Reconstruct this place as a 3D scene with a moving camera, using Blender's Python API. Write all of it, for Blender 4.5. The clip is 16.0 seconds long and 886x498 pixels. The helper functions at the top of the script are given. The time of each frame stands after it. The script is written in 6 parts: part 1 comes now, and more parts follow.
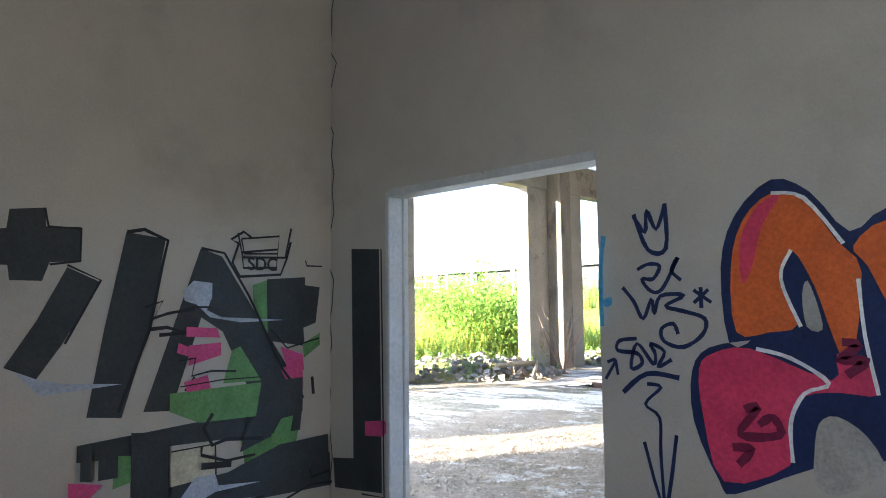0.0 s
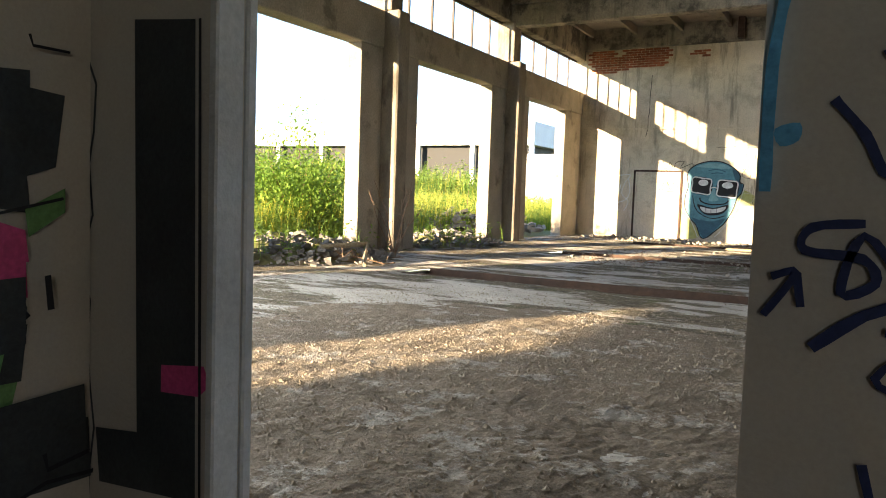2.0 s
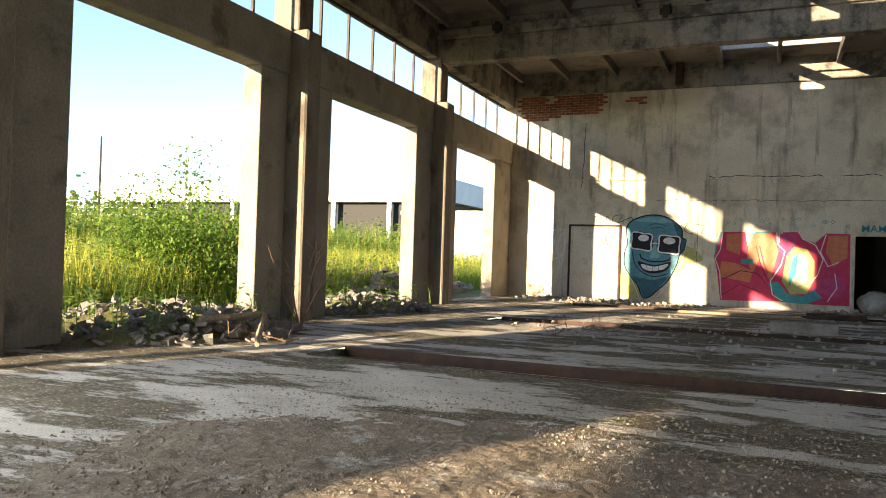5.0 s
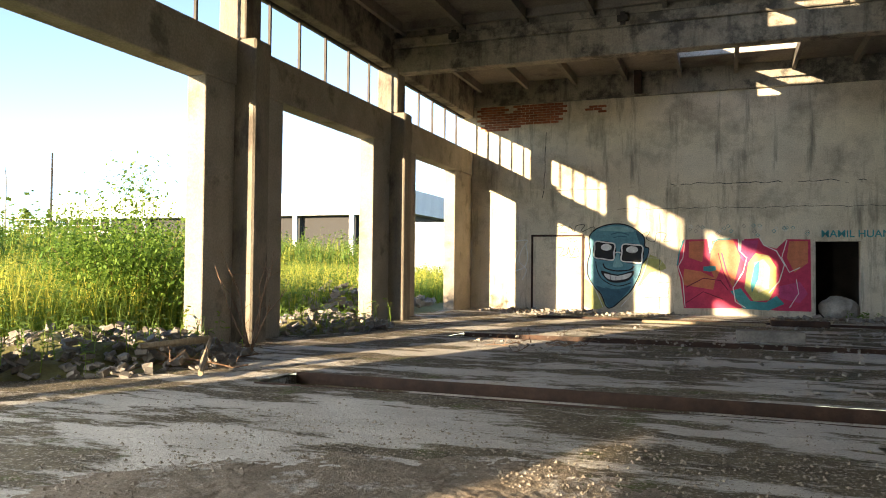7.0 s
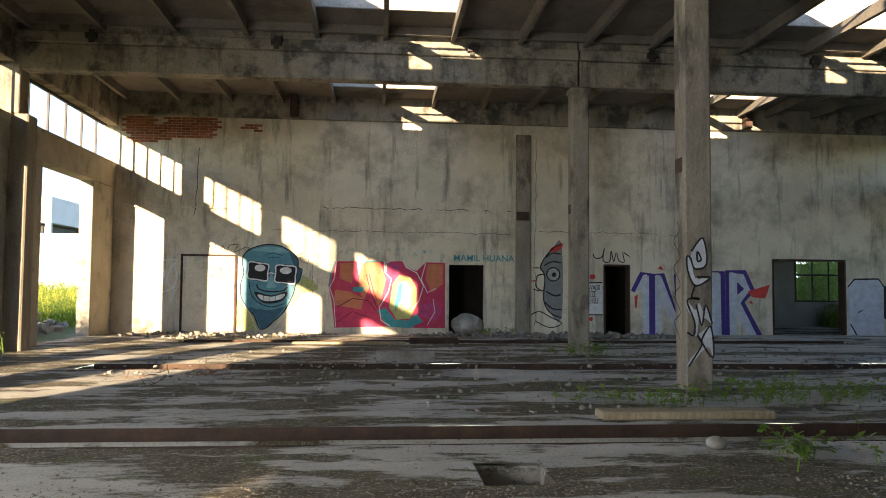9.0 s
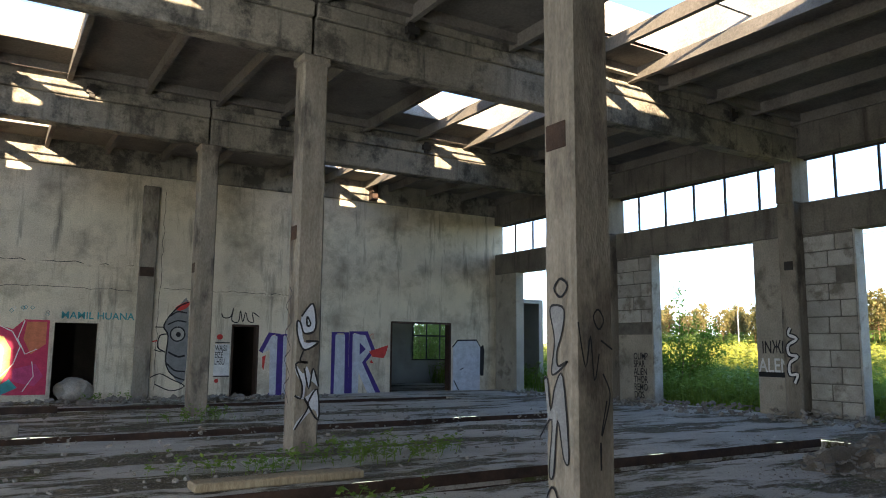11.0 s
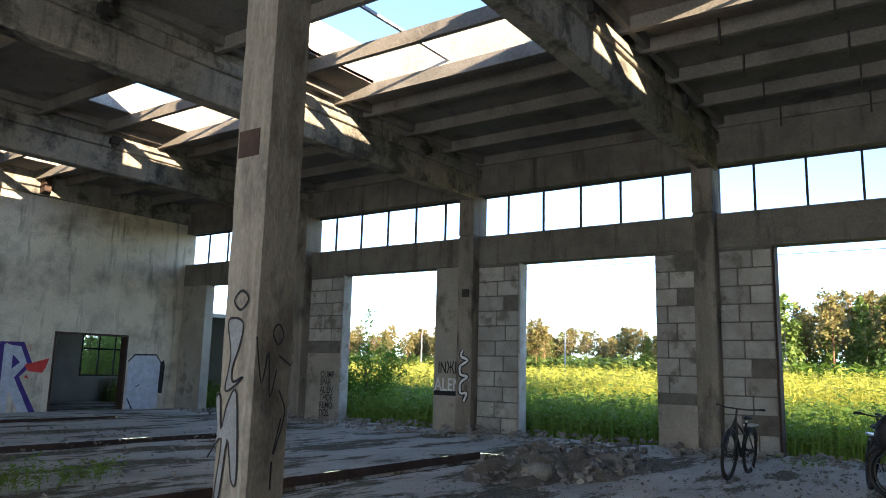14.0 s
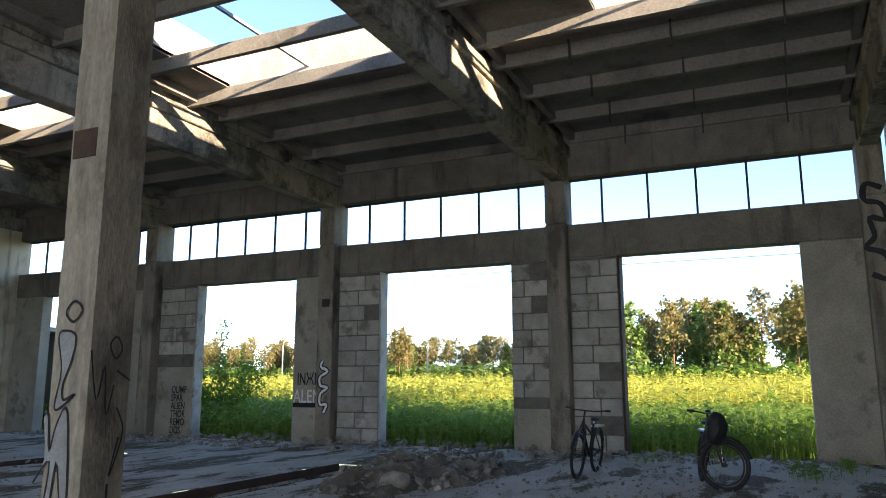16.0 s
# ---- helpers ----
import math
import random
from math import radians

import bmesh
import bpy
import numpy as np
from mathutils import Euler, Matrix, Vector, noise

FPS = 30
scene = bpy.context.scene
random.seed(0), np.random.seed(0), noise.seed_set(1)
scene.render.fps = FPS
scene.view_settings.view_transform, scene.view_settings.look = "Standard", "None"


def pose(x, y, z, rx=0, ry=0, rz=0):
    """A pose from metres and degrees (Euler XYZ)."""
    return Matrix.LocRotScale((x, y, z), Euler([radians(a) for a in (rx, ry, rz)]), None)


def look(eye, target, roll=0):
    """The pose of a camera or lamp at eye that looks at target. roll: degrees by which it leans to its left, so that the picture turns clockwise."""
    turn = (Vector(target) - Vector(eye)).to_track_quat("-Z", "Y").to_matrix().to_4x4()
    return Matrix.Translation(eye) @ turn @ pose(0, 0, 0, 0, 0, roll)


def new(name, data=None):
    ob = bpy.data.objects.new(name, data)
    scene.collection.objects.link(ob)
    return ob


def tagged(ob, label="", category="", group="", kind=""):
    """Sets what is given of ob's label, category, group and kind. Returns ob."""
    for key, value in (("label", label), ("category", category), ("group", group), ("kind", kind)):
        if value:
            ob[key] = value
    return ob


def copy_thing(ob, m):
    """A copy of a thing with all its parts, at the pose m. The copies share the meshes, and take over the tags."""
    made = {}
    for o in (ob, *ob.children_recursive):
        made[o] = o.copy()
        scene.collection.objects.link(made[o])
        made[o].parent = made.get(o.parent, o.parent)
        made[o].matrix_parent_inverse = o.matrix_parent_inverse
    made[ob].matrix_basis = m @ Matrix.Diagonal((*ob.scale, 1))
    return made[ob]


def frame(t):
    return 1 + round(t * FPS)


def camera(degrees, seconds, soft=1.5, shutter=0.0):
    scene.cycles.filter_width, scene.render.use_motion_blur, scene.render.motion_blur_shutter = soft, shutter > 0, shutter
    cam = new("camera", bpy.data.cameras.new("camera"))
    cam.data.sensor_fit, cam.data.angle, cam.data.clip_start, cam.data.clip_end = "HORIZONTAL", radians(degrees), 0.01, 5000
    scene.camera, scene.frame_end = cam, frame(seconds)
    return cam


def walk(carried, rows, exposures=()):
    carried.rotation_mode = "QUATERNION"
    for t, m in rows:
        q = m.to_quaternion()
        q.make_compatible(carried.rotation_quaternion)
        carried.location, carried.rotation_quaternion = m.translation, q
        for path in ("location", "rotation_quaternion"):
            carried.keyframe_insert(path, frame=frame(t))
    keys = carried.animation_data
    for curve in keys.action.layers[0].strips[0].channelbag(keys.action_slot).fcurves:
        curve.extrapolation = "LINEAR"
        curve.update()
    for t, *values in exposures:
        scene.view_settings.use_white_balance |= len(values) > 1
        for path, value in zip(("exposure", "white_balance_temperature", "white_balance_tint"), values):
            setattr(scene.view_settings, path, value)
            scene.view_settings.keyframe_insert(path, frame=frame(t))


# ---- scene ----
cam = camera(61.4, 16.0, soft=1.0)
PATH = [
    (0, (10.407, -2.322, 1.247), (9.012, -0.899, 1.423), -0.6),
    (0.5, (9.977, -2.072, 1.218), (8.706, -0.529, 1.197), 1.5),
    (1, (9.6, -1.779, 1.184), (8.461, -0.145, 1.01), 2.2),
    (1.5, (9.217, -1.425, 1.182), (8.207, 0.294, 1.027), 1.6),
    (2, (8.829, -1.03, 1.164), (7.846, 0.706, 1.024), 2.0),
    (2.5, (8.432, -0.611, 1.159), (7.542, 1.173, 0.995), 1.9),
    (3, (8.182, -0.166, 1.124), (7.316, 1.631, 0.973), 2.1),
    (3.5, (7.858, 0.287, 1.145), (7.05, 2.112, 1.011), 2.1),
    (4, (7.664, 0.685, 1.109), (6.86, 2.516, 1.067), 1.8),
    (6.5, (7.382, 1.694, 1.223), (6.628, 3.546, 1.269), 1.2),
    (7, (7.373, 1.741, 1.218), (6.672, 3.614, 1.271), 0.6),
    (7.5, (7.418, 1.777, 1.235), (6.891, 3.705, 1.289), 0.1),
    (8, (7.478, 1.773, 1.249), (7.182, 3.75, 1.315), -0.2),
    (8.5, (7.513, 1.83, 1.294), (7.49, 3.828, 1.377), -0.2),
    (9, (7.641, 1.834, 1.387), (7.811, 3.824, 1.489), 0.5),
    (9.4, (7.882, 1.661, 1.479), (8.288, 3.614, 1.624), 0.5),
    (9.5, (7.93, 1.646, 1.49), (8.374, 3.589, 1.654), 0.4),
    (10, (7.976, 1.655, 1.501), (8.66, 3.522, 1.72), 0.3),
    (10.2, (7.987, 1.649, 1.508), (8.755, 3.482, 1.736), 0.2),
    (12.3, (8.088, 1.624, 1.437), (9.422, 3.082, 1.741), 2.5),
    (12.5, (8.086, 1.601, 1.444), (9.457, 3.025, 1.748), 2.8),
    (13, (8.116, 1.616, 1.457), (9.596, 2.925, 1.77), 2.6),
    (13.5, (8.144, 1.621, 1.463), (9.695, 2.844, 1.781), 2.0),
    (14, (8.184, 1.645, 1.47), (9.792, 2.789, 1.793), 1.5),
    (14.5, (8.204, 1.635, 1.471), (9.867, 2.696, 1.8), 1.0),
    (15, (8.229, 1.644, 1.475), (9.949, 2.607, 1.813), 0.5),
    (15.5, (8.241, 1.627, 1.473), (10.003, 2.506, 1.82), 0.1),
    (16, (8.233, 1.589, 1.462), (10.019, 2.417, 1.815), -0.1),
]
walk(cam, [(t, look(e, g, r)) for t, e, g, r in PATH],
     [(s, e, k, 12) for s, e, k in ((0, 4.3, 5700), (1.0, 4.1, 5800), (1.5, 3.5, 6500), (2.0, 2.8, 7200), (2.6, 2.45, 7000), (4, 2.2, 7000), (8, 2.3, 7200),
                                     (9, 2.45, 7200), (10.2, 2.5, 6900), (12.3, 2.6, 6500), (16, 2.45, 6400))])

# ---- light ----
SUN = Vector((0.38, 1.0, -0.188)).normalized()
sun_data = bpy.data.lights.new("sun", "SUN")
sun_data.energy, sun_data.angle, sun_data.color = 5.0, radians(0.6), (1.0, 0.82, 0.58)
sun = new("sun", sun_data)
sun.matrix_world = look((0, -30, 20), Vector((0, -30, 20)) + SUN)
world = bpy.data.worlds.new("sky")
scene.world = world
world.use_nodes = True
sky = world.node_tree.nodes.new("ShaderNodeTexSky")
sky.sky_type, sky.sun_disc = "NISHITA", False
sky.sun_elevation, sky.sun_rotation = math.asin(-SUN.z), math.atan2(-SUN.x, -SUN.y)
sky.dust_density, sky.ozone_density, sky.air_density = 0.0, 1.0, 0.8
sky.altitude = 3500
background = world.node_tree.nodes["Background"]
world.node_tree.links.new(sky.outputs[0], background.inputs[0])
background.inputs[1].default_value = 0.14




def window_light(name, x, y, z, toward, w, h, watts):
    """An area lamp added as fill in an opening, for the sky's light."""
    d = bpy.data.lights.new(name, "AREA")
    d.shape, d.size, d.size_y, d.energy, d.color = "RECTANGLE", w, h, watts, (0.88, 0.95, 1.0)
    new(name, d).matrix_world = look((x, y, z), (x + toward[0], y + toward[1], z))


window_light("window_light_room", 12.7, -5.95, 2.1, (0, 1), 1.3, 1.2, 7)
window_light("window_light_gate", 0.05, -12.3, 1.7, (1, 0), 3.7, 3.2, 300)
window_light("window_light_gate_near", 0.05, 3.2, 2.1, (1, 0), 3.6, 4.0, 185)


# ---- materials ----
def mat(name, c1, c2, scale=3.0, rough=0.9, bump=0.3, fine=40.0, c3=None, c3_at=0.6, stretch=(1, 1, 1), metal=0.0, vary=0.0,
        detail=8.0, dist=0.02, streak=None, through_light=None, edge=(0.04, 0.07), grainy=0.28, rugged=0.62):
    """Two-scale procedural surface: broad blotches c1/c2, patches c3, fine grain and relief."""
    m = bpy.data.materials.new(name)
    m.use_nodes = True
    n, l = m.node_tree.nodes, m.node_tree.links
    p = n["Principled BSDF"]
    co = n.new("ShaderNodeNewGeometry")
    mp = n.new("ShaderNodeMapping")
    mp.inputs["Scale"].default_value = stretch
    l.new(co.outputs["Position"], mp.inputs[0])

    def noise_tex(s, d, vec=mp.outputs[0]):
        t = n.new("ShaderNodeTexNoise")
        t.inputs["Scale"].default_value, t.inputs["Detail"].default_value = s, d
        t.inputs["Roughness"].default_value = rugged
        l.new(vec, t.inputs["Vector"])
        return t.outputs["Fac"]

    def ramp(f, a, b):
        r = n.new("ShaderNodeMapRange")
        r.inputs["From Min"].default_value, r.inputs["From Max"].default_value = a, b
        l.new(f, r.inputs["Value"])
        return r.outputs[0]

    def mix(f, a, b, mode="MIX"):
        x = n.new("ShaderNodeMix")
        x.data_type, x.blend_type = "RGBA", mode
        if isinstance(f, float):
            x.inputs[0].default_value = f
        else:
            l.new(f, x.inputs[0])
        for s, v in ((x.inputs[6], a), (x.inputs[7], b)):
            if isinstance(v, tuple):
                s.default_value = (*v, 1)
            else:
                l.new(v, s)
        return x.outputs[2]

    col = mix(ramp(noise_tex(scale, detail), 0.35, 0.65), c1, c2)
    if c3:
        col = mix(ramp(noise_tex(scale * 0.7 + 0.31, detail), c3_at - edge[0], c3_at + edge[1]), col, c3)
    if streak:
        ms = n.new("ShaderNodeMapping")
        ms.inputs["Scale"].default_value = (3.6, 3.6, 0.4)
        l.new(co.outputs["Position"], ms.inputs[0])
        col = mix(ramp(noise_tex(1.0, 6.0, ms.outputs[0]), 0.54, 0.74), col, streak)
    g = noise_tex(fine, 4.0)
    grain = mix(ramp(g, 0.25, 0.75), (1 - grainy,) * 3, (1 + grainy * 0.65,) * 3)
    col = mix(1.0, col, grain, "MULTIPLY")
    if vary:
        info = n.new("ShaderNodeObjectInfo")
        hsv = n.new("ShaderNodeHueSaturation")
        r = n.new("ShaderNodeMapRange")
        r.inputs["To Min"].default_value, r.inputs["To Max"].default_value = 1 - vary, 1 + vary
        l.new(info.outputs["Random"], r.inputs["Value"])
        l.new(r.outputs[0], hsv.inputs["Value"])
        l.new(col, hsv.inputs["Color"])
        col = hsv.outputs[0]
    l.new(col, p.inputs["Base Color"])
    p.inputs["Roughness"].default_value, p.inputs["Metallic"].default_value = rough, metal
    p.inputs["Specular IOR Level"].default_value = 0.25
    if bump:
        b = n.new("ShaderNodeBump")
        b.inputs["Strength"].default_value, b.inputs["Distance"].default_value = bump, dist
        l.new(g, b.inputs["Height"])
        l.new(b.outputs[0], p.inputs["Normal"])
    if through_light:
        t = n.new("ShaderNodeBsdfTranslucent")
        t.inputs[0].default_value = (*through_light, 1)
        s = n.new("ShaderNodeMixShader")
        s.inputs[0].default_value = 0.45
        l.new(p.outputs[0], s.inputs[1])
        l.new(t.outputs[0], s.inputs[2])
        l.new(s.outputs[0], n["Material Output"].inputs[0])
    return m


def leafmat(name, c1, c2, tl):
    """Leaves and blades: colour differs from island to island."""
    m = bpy.data.materials.new(name)
    m.use_nodes = True
    n, l = m.node_tree.nodes, m.node_tree.links
    p = n["Principled BSDF"]
    geo = n.new("ShaderNodeNewGeometry")
    x = n.new("ShaderNodeMix")
    x.data_type = "RGBA"
    x.inputs[6].default_value, x.inputs[7].default_value = (*c1, 1), (*c2, 1)
    l.new(geo.outputs["Random Per Island"], x.inputs[0])
    l.new(x.outputs[2], p.inputs["Base Color"])
    p.inputs["Roughness"].default_value = 0.6
    p.inputs["Specular IOR Level"].default_value = 0.2
    t = n.new("ShaderNodeBsdfTranslucent")
    t.inputs[0].default_value = (*tl, 1)
    s = n.new("ShaderNodeMixShader")
    s.inputs[0].default_value = 0.4
    l.new(p.outputs[0], s.inputs[1])
    l.new(t.outputs[0], s.inputs[2])
    l.new(s.outputs[0], n["Material Output"].inputs[0])
    return m


def paint(name, c, rough=0.55):
    """Sprayed paint: slightly uneven cover."""
    d = tuple(v * 0.72 for v in c)
    return mat("paint_" + name, c, d, 5.0, rough, 0.15, 60.0)


M_WALL = mat("stained_plaster", (0.70, 0.62, 0.48), (0.56, 0.49, 0.375), 0.9, 0.92, 0.35, 30.0, c3=(0.31, 0.265, 0.20), c3_at=0.6,
             streak=(0.19, 0.17, 0.135), edge=(0.12, 0.1), rugged=0.7)
M_FACADE = mat("weathered_concrete", (0.36, 0.32, 0.26), (0.27, 0.245, 0.20), 1.6, 0.9, 0.4, 28.0, c3=(0.17, 0.15, 0.12), c3_at=0.6)
M_COLUMN = mat("column_concrete", (0.29, 0.25, 0.20), (0.19, 0.165, 0.13), 2.2, 0.9, 0.4, 45.0, c3=(0.10, 0.085, 0.07), c3_at=0.56,
               stretch=(1, 1, 0.4), streak=(0.12, 0.10, 0.08))
M_BEAM = mat("beam_concrete", (0.32, 0.285, 0.225), (0.20, 0.18, 0.145), 1.4, 0.9, 0.4, 25.0, c3=(0.085, 0.078, 0.065), c3_at=0.53,
             streak=(0.07, 0.064, 0.055), rugged=0.7)
M_ROOF = mat("roof_panel_concrete", (0.22, 0.195, 0.165), (0.155, 0.14, 0.12), 0.8, 0.9, 0.3, 22.0, c3=(0.12, 0.105, 0.09), c3_at=0.58)
# Dark stained concrete for the east lintel and eave beam.
M_LINTEL = mat("dark_stained_lintel", (0.22, 0.195, 0.16), (0.14, 0.125, 0.105), 1.4, 0.9, 0.4, 25.0, streak=(0.07, 0.06, 0.05))


def floor_mat():
    """Dusty pale concrete; dark moss and wet grit lie in long ragged patches, thinner towards the east gates."""
    m = bpy.data.materials.new("mossy_concrete_floor")
    m.use_nodes = True
    n, l = m.node_tree.nodes, m.node_tree.links
    p = n["Principled BSDF"]
    pos = n.new("ShaderNodeNewGeometry").outputs["Position"]

    def tex(scale, detail, stretch, rug=0.65):
        mp = n.new("ShaderNodeMapping")
        mp.inputs["Scale"].default_value = stretch
        l.new(pos, mp.inputs[0])
        t = n.new("ShaderNodeTexNoise")
        t.inputs["Scale"].default_value, t.inputs["Detail"].default_value, t.inputs["Roughness"].default_value = scale, detail, rug
        l.new(mp.outputs[0], t.inputs["Vector"])
        return t.outputs["Fac"]

    def rng_(f, a, b, c=0.0, d=1.0):
        q = n.new("ShaderNodeMapRange")
        for k, v in zip(("From Min", "From Max", "To Min", "To Max"), (a, b, c, d)):
            q.inputs[k].default_value = v
        l.new(f, q.inputs["Value"])
        return q.outputs[0]

    def calc(op, a, b):
        q = n.new("ShaderNodeMath")
        q.operation = op
        for k, v in enumerate((a, b)):
            if isinstance(v, float):
                q.inputs[k].default_value = v
            else:
                l.new(v, q.inputs[k])
        return q.outputs[0]

    def mix(f, a, b, mode="MIX"):
        x = n.new("ShaderNodeMix")
        x.data_type, x.blend_type = "RGBA", mode
        if isinstance(f, float):
            x.inputs[0].default_value = f
        else:
            l.new(f, x.inputs[0])
        for k, v in ((6, a), (7, b)):
            if isinstance(v, tuple):
                x.inputs[k].default_value = (*v, 1)
            else:
                l.new(v, x.inputs[k])
        return x.outputs[2]

    axis = n.new("ShaderNodeSeparateXYZ")
    l.new(pos, axis.inputs[0])
    dusty = rng_(axis.outputs["X"], 12.5, 16.0, 0.0, 0.035)
    slab = mix(rng_(tex(0.8, 9.0, (0.8, 1.3, 1)), 0.35, 0.65), (0.60, 0.57, 0.51), (0.44, 0.41, 0.36))
    patch = calc("SUBTRACT", tex(0.62, 13.0, (0.55, 1.7, 1), 0.72), dusty)
    cover = rng_(patch, 0.475, 0.515)
    moss = mix(rng_(tex(5.0, 6.0, (1, 1, 1)), 0.35, 0.65), (0.075, 0.062, 0.04), (0.17, 0.14, 0.09))
    moss = mix(rng_(tex(1.7, 5.0, (1, 1, 1)), 0.56, 0.66), moss, (0.085, 0.10, 0.03))
    crumbs = rng_(tex(30.0, 3.0, (1, 1, 1)), 0.56, 0.62)
    moss = mix(crumbs, moss, (0.33, 0.30, 0.25))
    col = mix(cover, slab, moss)
    specks = rng_(tex(22.0, 5.0, (1, 1, 1), 0.8), 0.60, 0.66)
    col = mix(specks, col, (0.14, 0.12, 0.085))
    fine = tex(55.0, 5.0, (1, 1, 1), 0.75)
    col = mix(1.0, col, mix(rng_(fine, 0.25, 0.75), (0.62, 0.62, 0.62), (1.3, 1.3, 1.3)), "MULTIPLY")
    l.new(col, p.inputs["Base Color"])
    p.inputs["Roughness"].default_value = 0.9
    p.inputs["Specular IOR Level"].default_value = 0.25
    height = calc("ADD", calc("MULTIPLY", cover, 0.5), calc("ADD", fine, calc("MULTIPLY", tex(14.0, 4.0, (1, 1, 1)), calc("ADD", cover, 0.15))))
    b = n.new("ShaderNodeBump")
    b.inputs["Strength"].default_value, b.inputs["Distance"].default_value = 0.9, 0.03
    l.new(height, b.inputs["Height"])
    l.new(b.outputs[0], p.inputs["Normal"])
    return m


M_FLOOR = floor_mat()
M_GRIT = mat("grit", (0.34, 0.295, 0.23), (0.16, 0.13, 0.095), 9.0, 0.95, 0.3, 60.0)
M_DIRT = mat("gravelly_dirt", (0.30, 0.245, 0.185), (0.17, 0.138, 0.10), 2.6, 0.95, 1.0, 60.0, c3=(0.42, 0.39, 0.34), c3_at=0.56, edge=(0.02, 0.03), dist=0.025, grainy=0.55, rugged=0.8, detail=13.0)
M_SOIL = mat("soil", (0.19, 0.17, 0.07), (0.12, 0.13, 0.045), 0.7, 0.95, 0.8, 15.0)
M_STONE = mat("rubble_stone", (0.34, 0.31, 0.27), (0.19, 0.17, 0.145), 3.0, 0.92, 0.5, 30.0, vary=0.2)
M_BLOCK = mat("aerated_block", (0.44, 0.415, 0.37), (0.31, 0.29, 0.25), 2.5, 0.92, 0.7, 45.0, vary=0.18, c3=(0.19, 0.17, 0.14), c3_at=0.58)
M_MORTAR = mat("mortar", (0.17, 0.155, 0.13), (0.11, 0.10, 0.085), 4.0, 0.95, 0.5, 40.0)
M_BRICK = mat("red_brick", (0.34, 0.13, 0.07), (0.24, 0.09, 0.055), 5.0, 0.9, 0.5, 40.0, vary=0.25)
M_RUST = mat("rusty_steel", (0.085, 0.05, 0.035), (0.045, 0.03, 0.024), 5.0, 0.75, 0.4, 40.0, metal=0.3)
M_STEEL = mat("dark_window_steel", (0.06, 0.055, 0.05), (0.04, 0.035, 0.03), 5.0, 0.6, 0.2, 40.0, metal=0.4)
# Dark brown plaster for the rooms behind the end wall.
M_DARK = mat("dark_plaster", (0.10, 0.085, 0.07), (0.07, 0.06, 0.05), 2.0, 0.9, 0.2, 30.0)
M_ROOMWALL = mat("grey_plaster", (0.40, 0.37, 0.32), (0.33, 0.305, 0.265), 0.8, 0.9, 0.15, 90.0, c3=(0.29, 0.265, 0.225), c3_at=0.6, edge=(0.06, 0.1), grainy=0.07, rugged=0.6)
M_JAMB = mat("pale_jamb_paint", (0.46, 0.47, 0.46), (0.36, 0.365, 0.36), 2.0, 0.7, 0.25, 40.0, c3=(0.16, 0.10, 0.07), c3_at=0.64, grainy=0.15, edge=(0.01, 0.02))
M_WOOD = mat("bleached_wood", (0.36, 0.29, 0.19), (0.24, 0.185, 0.12), 4.0, 0.85, 0.5, 30.0, stretch=(6, 6, 1))
M_WHITEBRICK = mat("whitewashed_upstand", (0.52, 0.48, 0.42), (0.38, 0.345, 0.30), 2.0, 0.9, 0.5, 25.0, c3=(0.35, 0.3, 0.26), c3_at=0.62)
M_GRASS = leafmat("green_grass", (0.10, 0.19, 0.035), (0.19, 0.26, 0.05), (0.24, 0.34, 0.05))
M_DRY = leafmat("yellow_weeds", (0.34, 0.36, 0.05), (0.48, 0.44, 0.085), (0.55, 0.54, 0.08))
M_LEAF = leafmat("bush_leaves", (0.09, 0.18, 0.03), (0.18, 0.27, 0.045), (0.16, 0.27, 0.04))
M_PINE = leafmat("pine_needles", (0.15, 0.17, 0.06), (0.32, 0.23, 0.10), (0.26, 0.23, 0.08))
M_BIRCH = leafmat("birch_leaves", (0.11, 0.19, 0.045), (0.22, 0.28, 0.07), (0.24, 0.32, 0.08))
M_BARK = mat("pine_bark", (0.26, 0.13, 0.07), (0.16, 0.085, 0.05), 3.0, 0.9, 0.4, 20.0)
M_TWIG = mat("dry_twigs", (0.24, 0.155, 0.10), (0.16, 0.10, 0.065), 6.0, 0.9, 0.0)
M_WHITE = mat("white_cladding", (0.62, 0.62, 0.62), (0.55, 0.55, 0.55), 0.3, 0.7, 0.0)
M_GREY = mat("grey_metal", (0.35, 0.36, 0.37), (0.28, 0.29, 0.30), 1.0, 0.6, 0.0, metal=0.3)
M_BLACK = mat("black_rubber_and_canopy_shade", (0.02, 0.02, 0.02), (0.012, 0.012, 0.012), 8.0, 0.6, 0.1, 80.0)
M_CHROME = mat("bright_steel", (0.6, 0.6, 0.62), (0.45, 0.45, 0.47), 9.0, 0.3, 0.0, metal=0.9)


# ---- mesh helpers ----
def part(name, bm, material, parent=None, label=""):
    """Links a bmesh as one mesh object, under parent if given."""
    me = bpy.data.meshes.new(name)
    bm.to_mesh(me)
    bm.free()
    me.materials.append(material)
    ob = new(name, me)
    if parent:
        ob.parent = parent
    if label:
        ob["label"] = label
    return ob


def raw(name, v, f, material, parent=None):
    me = bpy.data.meshes.new(name)
    me.from_pydata(v, [], f)
    me.materials.append(material)
    ob = new(name, me)
    if parent:
        ob.parent = parent
    return ob


